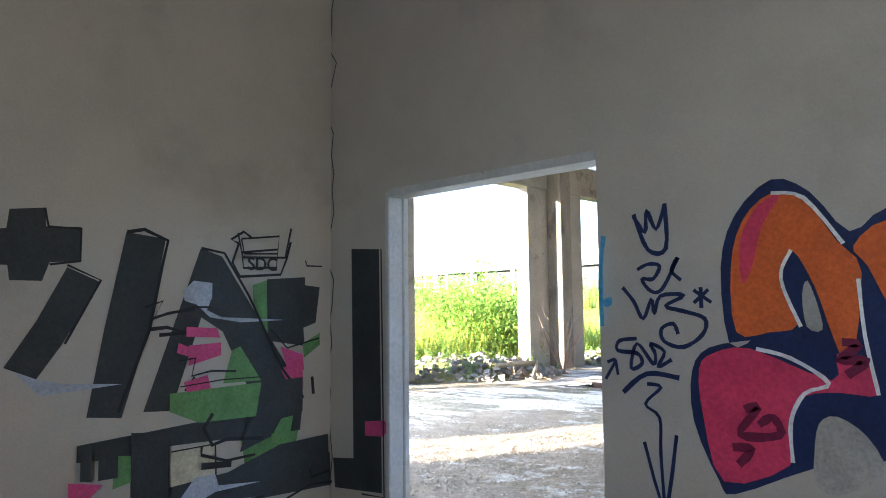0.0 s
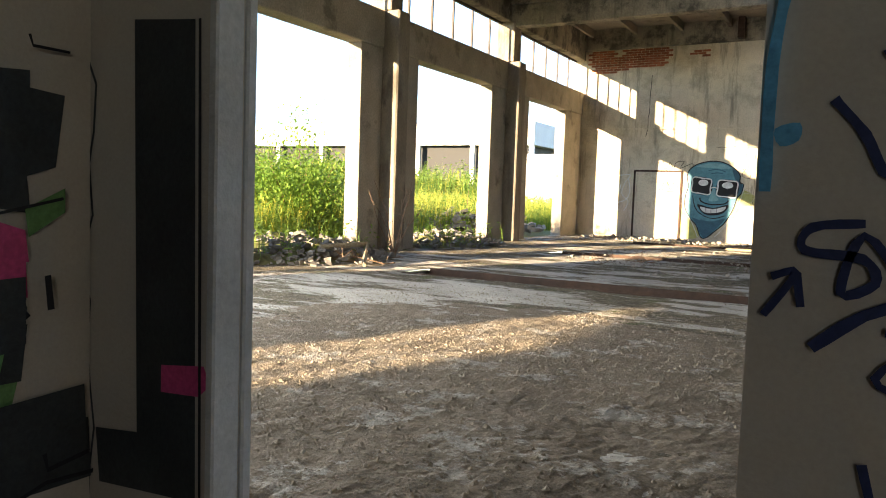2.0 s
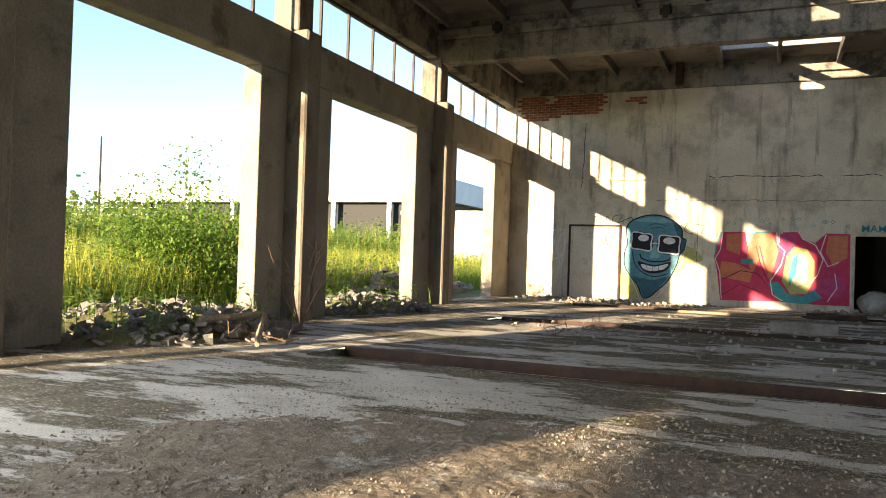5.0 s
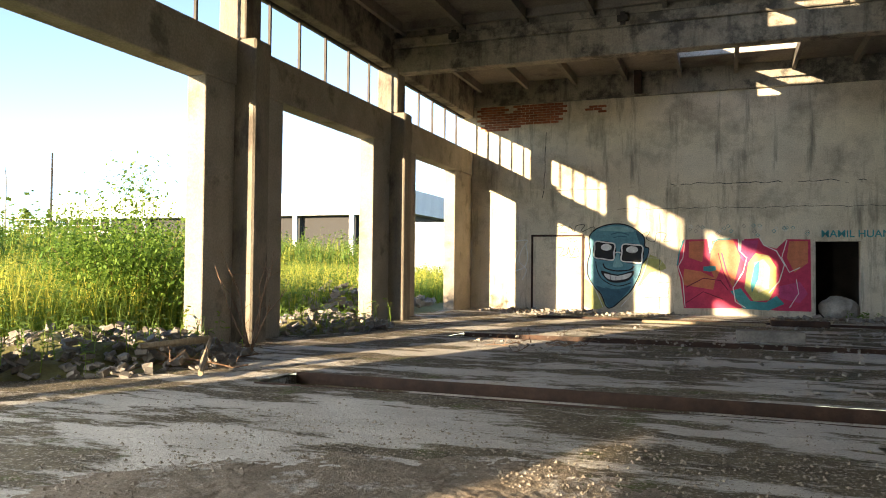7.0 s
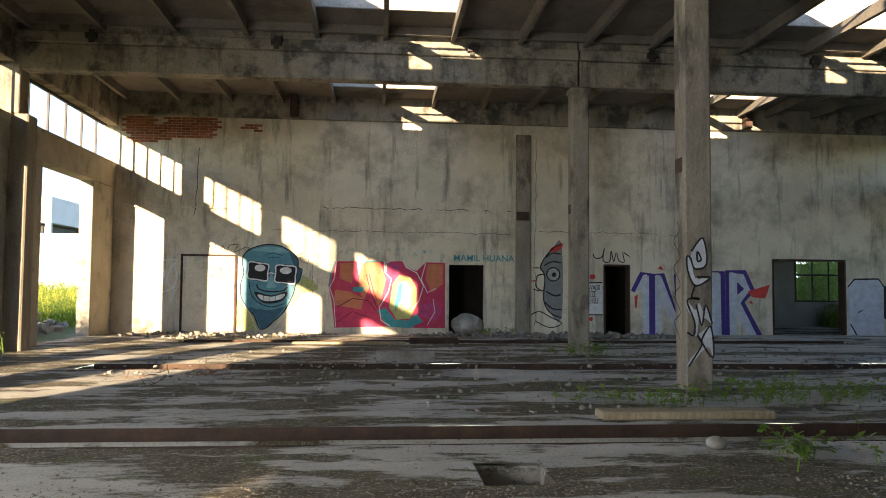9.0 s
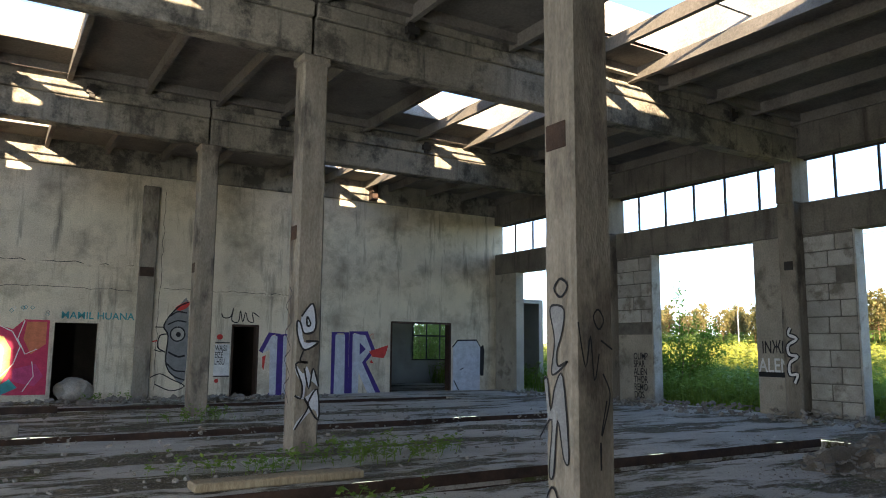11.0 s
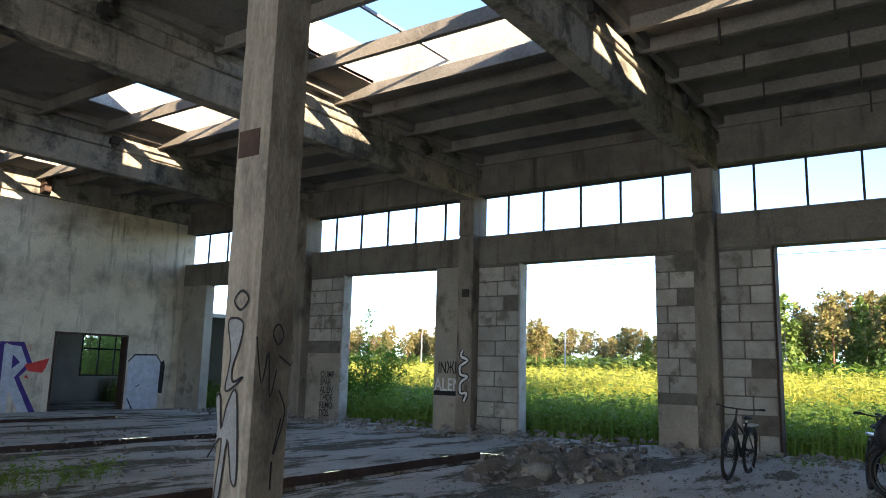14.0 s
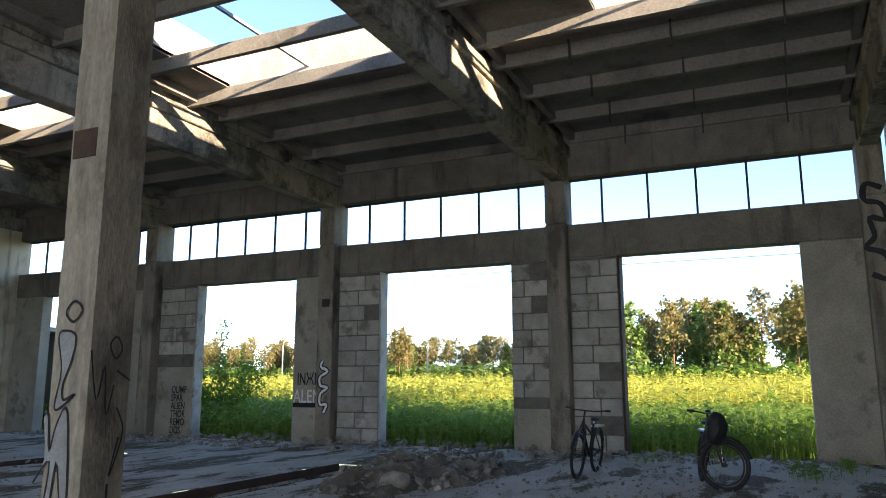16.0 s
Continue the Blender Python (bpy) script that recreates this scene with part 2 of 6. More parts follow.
def box(bm, x0, x1, y0, y1, z0, z1, bevel=0.0):
    r = bmesh.ops.create_cube(bm, size=1)
    vs = r["verts"]
    for v in vs:
        v.co = Vector((x0 + (v.co.x + 0.5) * (x1 - x0), y0 + (v.co.y + 0.5) * (y1 - y0), z0 + (v.co.z + 0.5) * (z1 - z0)))
    if bevel:
        es = list({e for v in vs for e in v.link_edges})
        bmesh.ops.bevel(bm, geom=es, offset=bevel, segments=1, affect="EDGES", clamp_overlap=True)


def boxes(*bs, bevel=0.0):
    bm = bmesh.new()
    for b in bs:
        box(bm, *b, bevel=bevel)
    return bm


def tube(bm, pts, radii, sides=6):
    """A tapered tube through points."""
    pts = [Vector(p) for p in pts]
    if not isinstance(radii, (list, tuple)):
        radii = [radii] * len(pts)
    rings = []
    for i, p in enumerate(pts):
        d = (pts[min(i + 1, len(pts) - 1)] - pts[max(i - 1, 0)]).normalized()
        a = d.cross(Vector((0.3, 0.2, 1) if abs(d.z) < 0.9 else (1, 0.2, 0))).normalized()
        b = d.cross(a)
        rings.append([bm.verts.new(p + radii[i] * (math.cos(6.2832 * k / sides) * a + math.sin(6.2832 * k / sides) * b)) for k in range(sides)])
    for r, s in zip(rings, rings[1:]):
        for k in range(sides):
            bm.faces.new((r[k], r[(k + 1) % sides], s[(k + 1) % sides], s[k]))
    bm.faces.new(rings[0][::-1])
    bm.faces.new(rings[-1])


def empty(name, x, y, z, label, category, group="", kind=""):
    ob = new(name)
    ob.location = (x, y, z)
    return tagged(ob, label, category, group, kind)


def thing(ob, label, category, group="", kind=""):
    return tagged(ob, label, category, group, kind)


def structure(name, bm, material, label, category="wall"):
    return tagged(part(name, bm, material), label, category, kind="structure")


# ---- floor with channels, hole and dirt ----
CH = ((8.45, 9.30), (14.45, 15.30), (20.45, 21.30))   # channels across the hall
CX0, CX1 = 2.75, 20.3
HOLE = (8.40, 8.95, 7.10, 7.80)


def rough(x, y):
    return 0.018 * noise.noise((x * 0.5, y * 0.5, 0)) + 0.012 * noise.noise((x * 2.1, y * 2.1, 3)) + 0.006 * noise.noise((x * 6, y * 6, 5))


def sheet(bm, x0, x1, y0, y1, step, drop=0.0):
    nx, ny = max(1, round((x1 - x0) / step)), max(1, round((y1 - y0) / step))
    g = [[bm.verts.new((x0 + (x1 - x0) * i / nx, y0 + (y1 - y0) * j / ny, rough(x0 + (x1 - x0) * i / nx, y0 + (y1 - y0) * j / ny) + drop))
          for j in range(ny + 1)] for i in range(nx + 1)]
    for i in range(nx):
        for j in range(ny):
            bm.faces.new((g[i][j], g[i + 1][j], g[i + 1][j + 1], g[i][j + 1]))


bm = bmesh.new()
ys = [(0.0, CH[0][0]), (CH[0][1], CH[1][0]), (CH[1][1], CH[2][0]), (CH[2][1], 24.0)]
for i, (a, b) in enumerate(ys):
    if i == 0:
        sheet(bm, -0.3, 24.4, -18.0, 0.0, 0.3)
        sheet(bm, -0.3, HOLE[0], a, b, 0.1)
        sheet(bm, HOLE[1], 24.4, a, b, 0.1)
        sheet(bm, HOLE[0], HOLE[1], a, HOLE[2], 0.1)
        sheet(bm, HOLE[0], HOLE[1], HOLE[3], b, 0.1)
    else:
        sheet(bm, -0.3, 24.4, a, b, 0.14)
for a, b in CH:
    sheet(bm, -0.3, CX0, a, b, 0.14)
    sheet(bm, CX1, 24.4, a, b, 0.14)
    box(bm, CX0, CX1, a, b, -0.45, -0.32)
    box(bm, CX0, CX1, a - 0.12, a - 0.002, -0.45, -0.03)
    box(bm, CX0, CX1, b + 0.002, b + 0.12, -0.45, -0.03)
    box(bm, CX0 - 0.12, CX0 - 0.002, a, b, -0.45, -0.03)
    box(bm, CX1 + 0.002, CX1 + 0.12, a, b, -0.45, -0.03)
box(bm, HOLE[0] - 0.1, HOLE[1] + 0.1, HOLE[2] - 0.1, HOLE[3] + 0.1, -0.75, -0.65)
for q in ((HOLE[0] - 0.1, HOLE[0], HOLE[2], HOLE[3]), (HOLE[1], HOLE[1] + 0.1, HOLE[2], HOLE[3]),
          (HOLE[0], HOLE[1], HOLE[2] - 0.1, HOLE[2]), (HOLE[0], HOLE[1], HOLE[3], HOLE[3] + 0.1)):
    box(bm, *q, -0.66, -0.035)
floor = structure("floor", bm, M_FLOOR, "cracked grey concrete floor covered with moss and dirt", "floor")
for i, (a, b) in enumerate(CH):
    for y0, y1 in ((b - 0.012, b), (a, a + 0.012)):
        bm = boxes((CX0, CX1, y0, y1, -0.12, 0.008))
        part("steel_edging", bm, M_RUST, floor, "rusty steel angle along the channel edge")

# ---- outer ground ----
bm = bmesh.new()
for q in ((-1500, -0.3, -1500, 1500), (24.4, 1500, -1500, 1500), (-0.3, 24.4, 24, 1500), (-0.3, 24.4, -1500, -18)):
    bm.faces.new([bm.verts.new((x, y, -0.12)) for x, y in ((q[0], q[2]), (q[1], q[2]), (q[1], q[3]), (q[0], q[3]))])
structure("ground", bm, M_SOIL, "overgrown soil around the derelict hall", "ground")


# ---- long facades: piers, lintel, clerestory, eave ----
def facade(name, xi, side, openings, lines, plan):
    """side -1: outer face towards -x. xi: inner face of the wall."""
    xo = xi + side * 0.34
    a, b = min(xi, xo), max(xi, xo)
    bm = bmesh.new()
    y0, y1 = lines[0], lines[-1]
    edges = [y0] + [e for o in openings for e in o[:2]] + [y1]
    for p, q in zip(edges[::2], edges[1::2]):
        if q - p > 0.02:
            box(bm, a, b, p, q, -0.3, 4.15, bevel=0.012)
    for o in openings:
        if o[2] > 0:
            box(bm, a, b, o[0], o[1], -0.3, o[2])
        if o[3] < 4.15:
            box(bm, a, b, o[0], o[1], o[3], 4.15)
    wall = structure(name, bm, M_FACADE, "weathered concrete side wall with tall empty gate openings")
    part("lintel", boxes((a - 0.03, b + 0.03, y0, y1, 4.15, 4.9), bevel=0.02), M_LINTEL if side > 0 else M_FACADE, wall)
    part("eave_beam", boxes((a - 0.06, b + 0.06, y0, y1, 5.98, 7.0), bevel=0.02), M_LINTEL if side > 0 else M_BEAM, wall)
    for y in lines[1:-1] if side < 0 else lines[:-1]:
        w = 0.22
        lo, up = plan
        x2 = xi - side * lo
        part("pilaster", boxes((min(xi - side * -0.1, x2), max(xi - side * -0.1, x2), y - w, y + w, -0.2, 4.9), bevel=0.03), M_COLUMN, wall)
        x3 = xi - side * up
        part("pilaster", boxes((min(xo, x3), max(xo, x3), y - w, y + w, 4.9, 5.98), bevel=0.02), M_COLUMN, wall)
    for p, q in zip(lines, lines[1:]):
        n = 5
        xm = xi + side * 0.22
        bm0 = boxes((xm - 0.02, xm + 0.02, p + 0.2, q - 0.2, 4.9, 4.94), (xm - 0.02, xm + 0.02, p + 0.2, q - 0.2, 5.93, 5.98))
        win = part("window_frame", bm0, M_STEEL, wall)
        for k in range(1, n + 1):
            y = q - k * 1.0 + 0.06
            part("mullion", boxes((xm - 0.025, xm + 0.025, y - 0.022, y + 0.022, 4.92, 5.96)), M_STEEL, win)
    return wall


LEFT, RIGHT = 0.0, 24.1
facade("wall_west", LEFT, -1,
       [(-14.2, -10.3, 0, 3.5), (1.3, 5.05, 0, 4.15), (7.52, 11.05, 0, 4.15), (13.2, 16.9, 0, 4.15), (19.4, 22.4, 0, 4.15)],
       [-18, -8.5, 0, 6.32, 12, 18, 24], (0.38, 0.18))
facade("wall_east", RIGHT, 1,
       [(1.3, 4.84, 0, 4.15), (7.24, 10.65, 0, 4.15), (13.16, 16.47, 0, 4.15), (19.2, 22.75, 0, 4.15)],
       [0, 6.1, 12.04, 18, 24], (0.32, 0.32))
# Unseen panels added to keep the sun out of the southern clerestory.
part("infill", boxes((-0.3, -0.04, -18, -0.2, 4.902, 5.978)), M_FACADE, bpy.data.objects["wall_west"])
bars = empty("gate_bars", 0, -12.4, 0, "thin steel bars in the far gate opening", "bars")
for y in (-13.2, -12.3, -11.4):
    part("bar", boxes((-0.02, 0.02, y + 12.35, y + 12.45, 0, 3.36)), M_STEEL, bars)

# ---- far end wall ----
bm = bmesh.new()
doors = [(9.68, 10.83, 2.08), (14.45, 15.24, 2.08), (19.79, 22.15, 2.31)]
xs = [-0.34] + [e for d in doors for e in d[:2]] + [24.44]
for p, q in zip(xs[::2], xs[1::2]):
    box(bm, p, q, 24.0, 24.32, -0.3, 6.3)
for p, q, h in doors:
    box(bm, p, q, 24.0, 24.32, h, 6.3)
north = structure("wall_north", bm, M_WALL, "tall stained plaster end wall covered with murals")
part("ring_beam", boxes((0, 24.1, 23.88, 24.3, 6.3, 7.0), bevel=0.02), M_BEAM, north)
part("wall_pilaster", boxes((11.72, 12.16, 23.86, 23.998, 0, 6.0), bevel=0.02), M_COLUMN, north)
part("ledge", boxes((0.05, 11.7, 23.95, 23.999, 3.62, 3.67), (12.2, 16.5, 23.95, 23.999, 3.0, 3.05)), M_WALL, north)
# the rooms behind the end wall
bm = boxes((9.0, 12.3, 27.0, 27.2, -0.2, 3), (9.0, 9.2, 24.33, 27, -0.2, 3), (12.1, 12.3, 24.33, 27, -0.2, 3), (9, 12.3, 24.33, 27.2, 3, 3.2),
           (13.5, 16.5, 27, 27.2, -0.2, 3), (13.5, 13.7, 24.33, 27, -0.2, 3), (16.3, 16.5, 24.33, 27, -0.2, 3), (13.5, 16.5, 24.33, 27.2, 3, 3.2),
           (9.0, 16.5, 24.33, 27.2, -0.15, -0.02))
structure("wall_back_rooms", bm, M_DARK, "dark walls of the rooms behind")
bm = boxes((18.6, 23.9, 29.9, 30.1, -0.2, 1.0), (18.6, 23.95, 29.9, 30.1, 2.62, 3.2), (18.6, 23.95, 29.9, 30.1, 1.0, 2.62), (25.95, 26.6, 29.9, 30.1, -0.2, 3.2),
           (23.9, 25.95, 29.9, 30.1, -0.2, 0.95), (23.95, 25.95, 29.9, 30.1, 2.62, 3.2), (18.5, 18.7, 24.33, 30, -0.2, 3.2),
           (26.4, 26.6, 24.33, 30, -0.2, 3.2), (18.5, 26.6, 24.33, 30.1, 3.2, 3.35))
structure("wall_side_room", bm, M_ROOMWALL, "plastered walls of the side room with one window")
structure("floor_side_room", boxes((18.5, 26.6, 24.33, 30, -0.15, -0.03)), M_FLOOR, "dirty floor of the side room", "floor")
win = tagged(part("window_1", boxes((23.9, 25.95, 29.86, 29.9, 0.93, 0.99), (23.9, 25.95, 29.86, 29.9, 2.58, 2.64)), M_STEEL),
             "green steel window frame without glass", "window", kind="structure")
for x in (23.92, 24.6, 25.28, 25.9):
    part("window_frame", boxes((x, x + 0.05, 29.86, 29.9, 0.99, 2.58)), M_STEEL, win)
part("transom", boxes((23.95, 25.9, 29.86, 29.9, 1.95, 2.02)), M_STEEL, win)
for i, (p, q, h) in enumerate(doors):
    bm = boxes((p - 0.02, p + 0.04, 23.985, 24.3, 0, h + 0.03), (q - 0.04, q + 0.02, 23.985, 24.3, 0, h + 0.03), (p, q, 23.985, 24.3, h - 0.02, h + 0.04))
    tagged(part("door_%d" % (i + 1), bm, M_RUST if i else M_WALL), "bare frame of a doorway without a leaf", "door frame", kind="structure")
d = tagged(part("door_5", boxes((1.99, 3.46, 23.955, 23.998, 0.05, 2.22), bevel=0.01), M_WALL), "closed plain door, painted like the wall", "door", kind="structure")
part("door_frame", boxes((1.93, 1.988, 23.94, 23.998, 0.05, 2.28), (3.462, 3.52, 23.94, 23.998, 0.05, 2.28), (1.99, 3.46, 23.94, 23.998, 2.222, 2.28)), M_RUST, d)

# ---- near end: end wall and the room with the doorway ----
DX0, DX1, DH = 7.30, 8.65, 1.92
RW = 6.77   # inner face of the room's west wall
bm = boxes((RW - 0.2, DX0, 0.42, 0.54, -0.2, 7), (DX1, 14.2, 0.42, 0.54, -0.2, 7), (14.2, 24.4, -0.55, -0.35, -0.2, 7), (14.0, 14.2, -0.35, 0.418, -0.2, 7), (DX0, DX1, 0.42, 0.54, DH, 7))
structure("wall_south", bm, M_ROOMWALL, "grey plastered partition with an open doorway")
structure("wall_room_west", boxes((RW - 0.2, RW, -6.0, 0.418, -0.2, 7)), M_ROOMWALL, "grey plastered side wall with graffiti")
# The window is added out of view, so light reaches the room from behind.
structure("wall_room_south", boxes((RW - 0.2, 12.0, -6.2, -6.0, -0.2, 7), (13.4, 14.0, -6.2, -6.0, -0.2, 7), (12.0, 13.4, -6.2, -6.0, -0.2, 1.45), (12.0, 13.4, -6.2, -6.0, 2.75, 7)), M_ROOMWALL, "rear room wall with a small window opening")
structure("wall_room_east", boxes((14.0, 14.2, -6.2, -0.36, -0.2, 7)), M_ROOMWALL, "plain side wall of the room")
structure("wall_far_south", boxes((-0.34, RW - 0.2, -18.2, -18.0, -0.2, 7), (RW - 0.4, RW - 0.2, -18, -6.2, -0.2, 7)), M_WALL, "plain end wall")
jamb = tagged(part("door_4", boxes((DX0 - 0.03, DX0 + 0.004, 0.414, 0.515, -0.02, DH + 0.02), bevel=0.006), M_JAMB), "pale painted doorway jamb, chipped", "door frame", kind="structure")
part("steel_edge", boxes((DX0 - 0.03, DX0 + 0.014, 0.517, 0.556, -0.02, DH + 0.02), bevel=0.006), M_JAMB, jamb)
part("door_frame", boxes((DX0, DX1, 0.412, 0.548, DH - 0.012, DH + 0.03)), M_JAMB, jamb)
part("sill", boxes((DX0, DX1, 0.40, 0.56, -0.05, 0.03)), M_FACADE, jamb)

# ---- interior columns and cross beams ----
def worn_post(bm, x0, x1, y0, y1, z0, z1, seed):
    """An upright with rounded, chipped edges, built ring by ring."""
    c, n = 0.03, 46
    base = [(x0 + c, y0), (x1 - c, y0), (x1, y0 + c), (x1, y1 - c), (x1 - c, y1), (x0 + c, y1), (x0, y1 - c), (x0, y0 + c)]
    cx, cy = (x0 + x1) / 2, (y0 + y1) / 2
    rings = []
    for k in range(n + 1):
        z = z0 + (z1 - z0) * k / n
        row = []
        for i, (x, y) in enumerate(base):
            w = 1 - 0.035 * max(0, noise.noise((i // 2 * 7.3 + seed, z * 2.6, 1.0))) - 0.07 * max(0, noise.noise((i // 2 * 5.1 + seed, z * 5.5, 4.0)) - 0.28)
            row.append(bm.verts.new((cx + (x - cx) * w, cy + (y - cy) * w, z)))
        rings.append(row)
    for p, q in zip(rings, rings[1:]):
        for i in range(8):
            bm.faces.new((p[i], p[(i + 1) % 8], q[(i + 1) % 8], q[i]))
    bm.faces.new(rings[0][::-1])
    bm.faces.new(rings[-1])


COLUMN_X = {6: 12.0, 12: 12.09, 18: 12.07}
for y in (6, 12, 18):
    col = empty("column", COLUMN_X[y], y, 0, "stained concrete column holding up the roof beam", "column", "columns down the hall")
    bm = bmesh.new()
    worn_post(bm, -0.235, 0.165, -0.17, 0.18, -0.2, 5.72, y)
    part("shaft", bm, M_COLUMN, col)
    bm = boxes((-0.27, 0.20, -0.20, 0.21, 5.70, 5.842), bevel=0.03)
    part("capital", bm, M_COLUMN, col)
    part("patch", boxes((-0.243, -0.22, -0.10, 0.13, 3.03, 3.24), bevel=0.004), M_RUST, col, "rusty brown steel plate set in the column face")
for y in (-12, -6, 0, 6, 12, 18):
    for x0, x1 in ((0.0, 11.98), (12.02, 24.1)):
        if y < 0.5 and x0 > 1:
            if y < 0:
                continue
        if y < 0 and x0 < 1:
            x1 = RW - 0.25
        bm = bmesh.new()
        box(bm, x0, x1, y - 0.17, y + 0.17, 5.84, 6.42, bevel=0.02)
        box(bm, x0, x1, y - 0.24, y + 0.24, 6.42, 6.66, bevel=0.02)
        box(bm, x0, x1, y - 0.10, y + 0.10, 6.655, 6.978)
        b = thing(part("roof_beam", bm, M_BEAM), "stained concrete roof beam with dark water marks", "beam", "cross beams of the roof")
        for x in (x0 + 1.6, x0 + 5.4, x0 + 9.6):
            if x < x1 and y > 0:
                part("bracket", boxes((x - 0.11, x + 0.11, y - 0.34, y - 0.243, 6.50, 6.62), (x - 0.05, x + 0.05, y - 0.30, y - 0.243, 6.42, 6.70)), M_STEEL, b, "dark rusty bracket")

# ---- roof ----
SKY = [(6.7, 10.9), (12.6, 16.7), (18.6, 22.7), (0.7, 3.9)]
SKYX = [(6.25, 7.72, 9.19), (15.75, 17.22, 18.69)]
bm = bmesh.new()
ribx = [0.3 + 1.483 * k for k in range(17)]
for y0, y1 in [(-18, -12), (-12, -6), (-6, 0), (0, 6), (6, 12), (12, 18), (18, 24.3)]:
    hole = [s for s in SKY if y0 <= s[0] < y1]
    xe = 24.4
    cells = [(-0.3, SKYX[0][0]), (SKYX[0][2], SKYX[1][0]), (SKYX[1][2], xe)] if hole else [(-0.3, xe)]
    for a, b in cells:
        box(bm, a, b, y0, y1, 6.98, 7.06)
    if y0 == 0:
        box(bm, SKYX[0][0], SKYX[0][2], hole[0][0], hole[0][1], 6.98, 7.06)
    for s in hole:
        for q in SKYX:
            box(bm, q[0], q[2], y0, s[0], 6.98, 7.06)
            box(bm, q[0], q[2], s[1], y1, 6.98, 7.06)
    xs_r = [x for x in ribx if not hole or not any(q[0] - 0.7 < x < q[2] + 0.7 for q in SKYX)] + ([x for q in SKYX for x in q] if hole else [])
    for x in xs_r:
        box(bm, x - 0.05, x + 0.05, y0 + 0.02, y1 - 0.02, 6.74, 6.985)
    for y in (y0 + 0.3, y1 - 0.3):
        box(bm, -0.3, xe, y - 0.06, y + 0.06, 6.80, 6.985)
roof_ob = structure("ceiling", bm, M_ROOF, "ribbed concrete roof panels with open skylights", "ceiling")
for s in SKY:
    for q in SKYX[1:] if s[0] < 1 else SKYX:
        x0, x1 = q[0], q[2]
        sk = empty("skylight", (x0 + x1) / 2, (s[0] + s[1]) / 2, 7.06, "open roof skylight with a whitewashed upstand", "skylight", "roof skylights")
        cx, cy = (x0 + x1) / 2, (s[0] + s[1]) / 2
        hw, hl = (x1 - x0) / 2, (s[1] - s[0]) / 2
        for b in ((-hw - 0.12, -hw, -hl, hl), (hw, hw + 0.12, -hl, hl), (-hw - 0.12, hw + 0.12, hl, hl + 0.12), (-hw - 0.12, hw + 0.12, -hl - 0.12, -hl)):
            part("upstand", boxes((*b, -0.06, 0.62 if b[2] > -hl - 0.05 else 0.05)), M_WHITEBRICK, sk)
        for yy in (0.3,):
            part("cross_bar", boxes((-hw, hw, yy - 0.025, yy + 0.025, 0.0, 0.05)), M_GREY, sk)
for x in (18.7, 20.2, 21.7, 23.2):
    for y in (1.3, 2.9, 4.5):
        part("hanger_rod", boxes((x + 0.72, x + 0.75, y, y + 0.03, 6.55, 6.98)), M_STEEL, roof_ob)

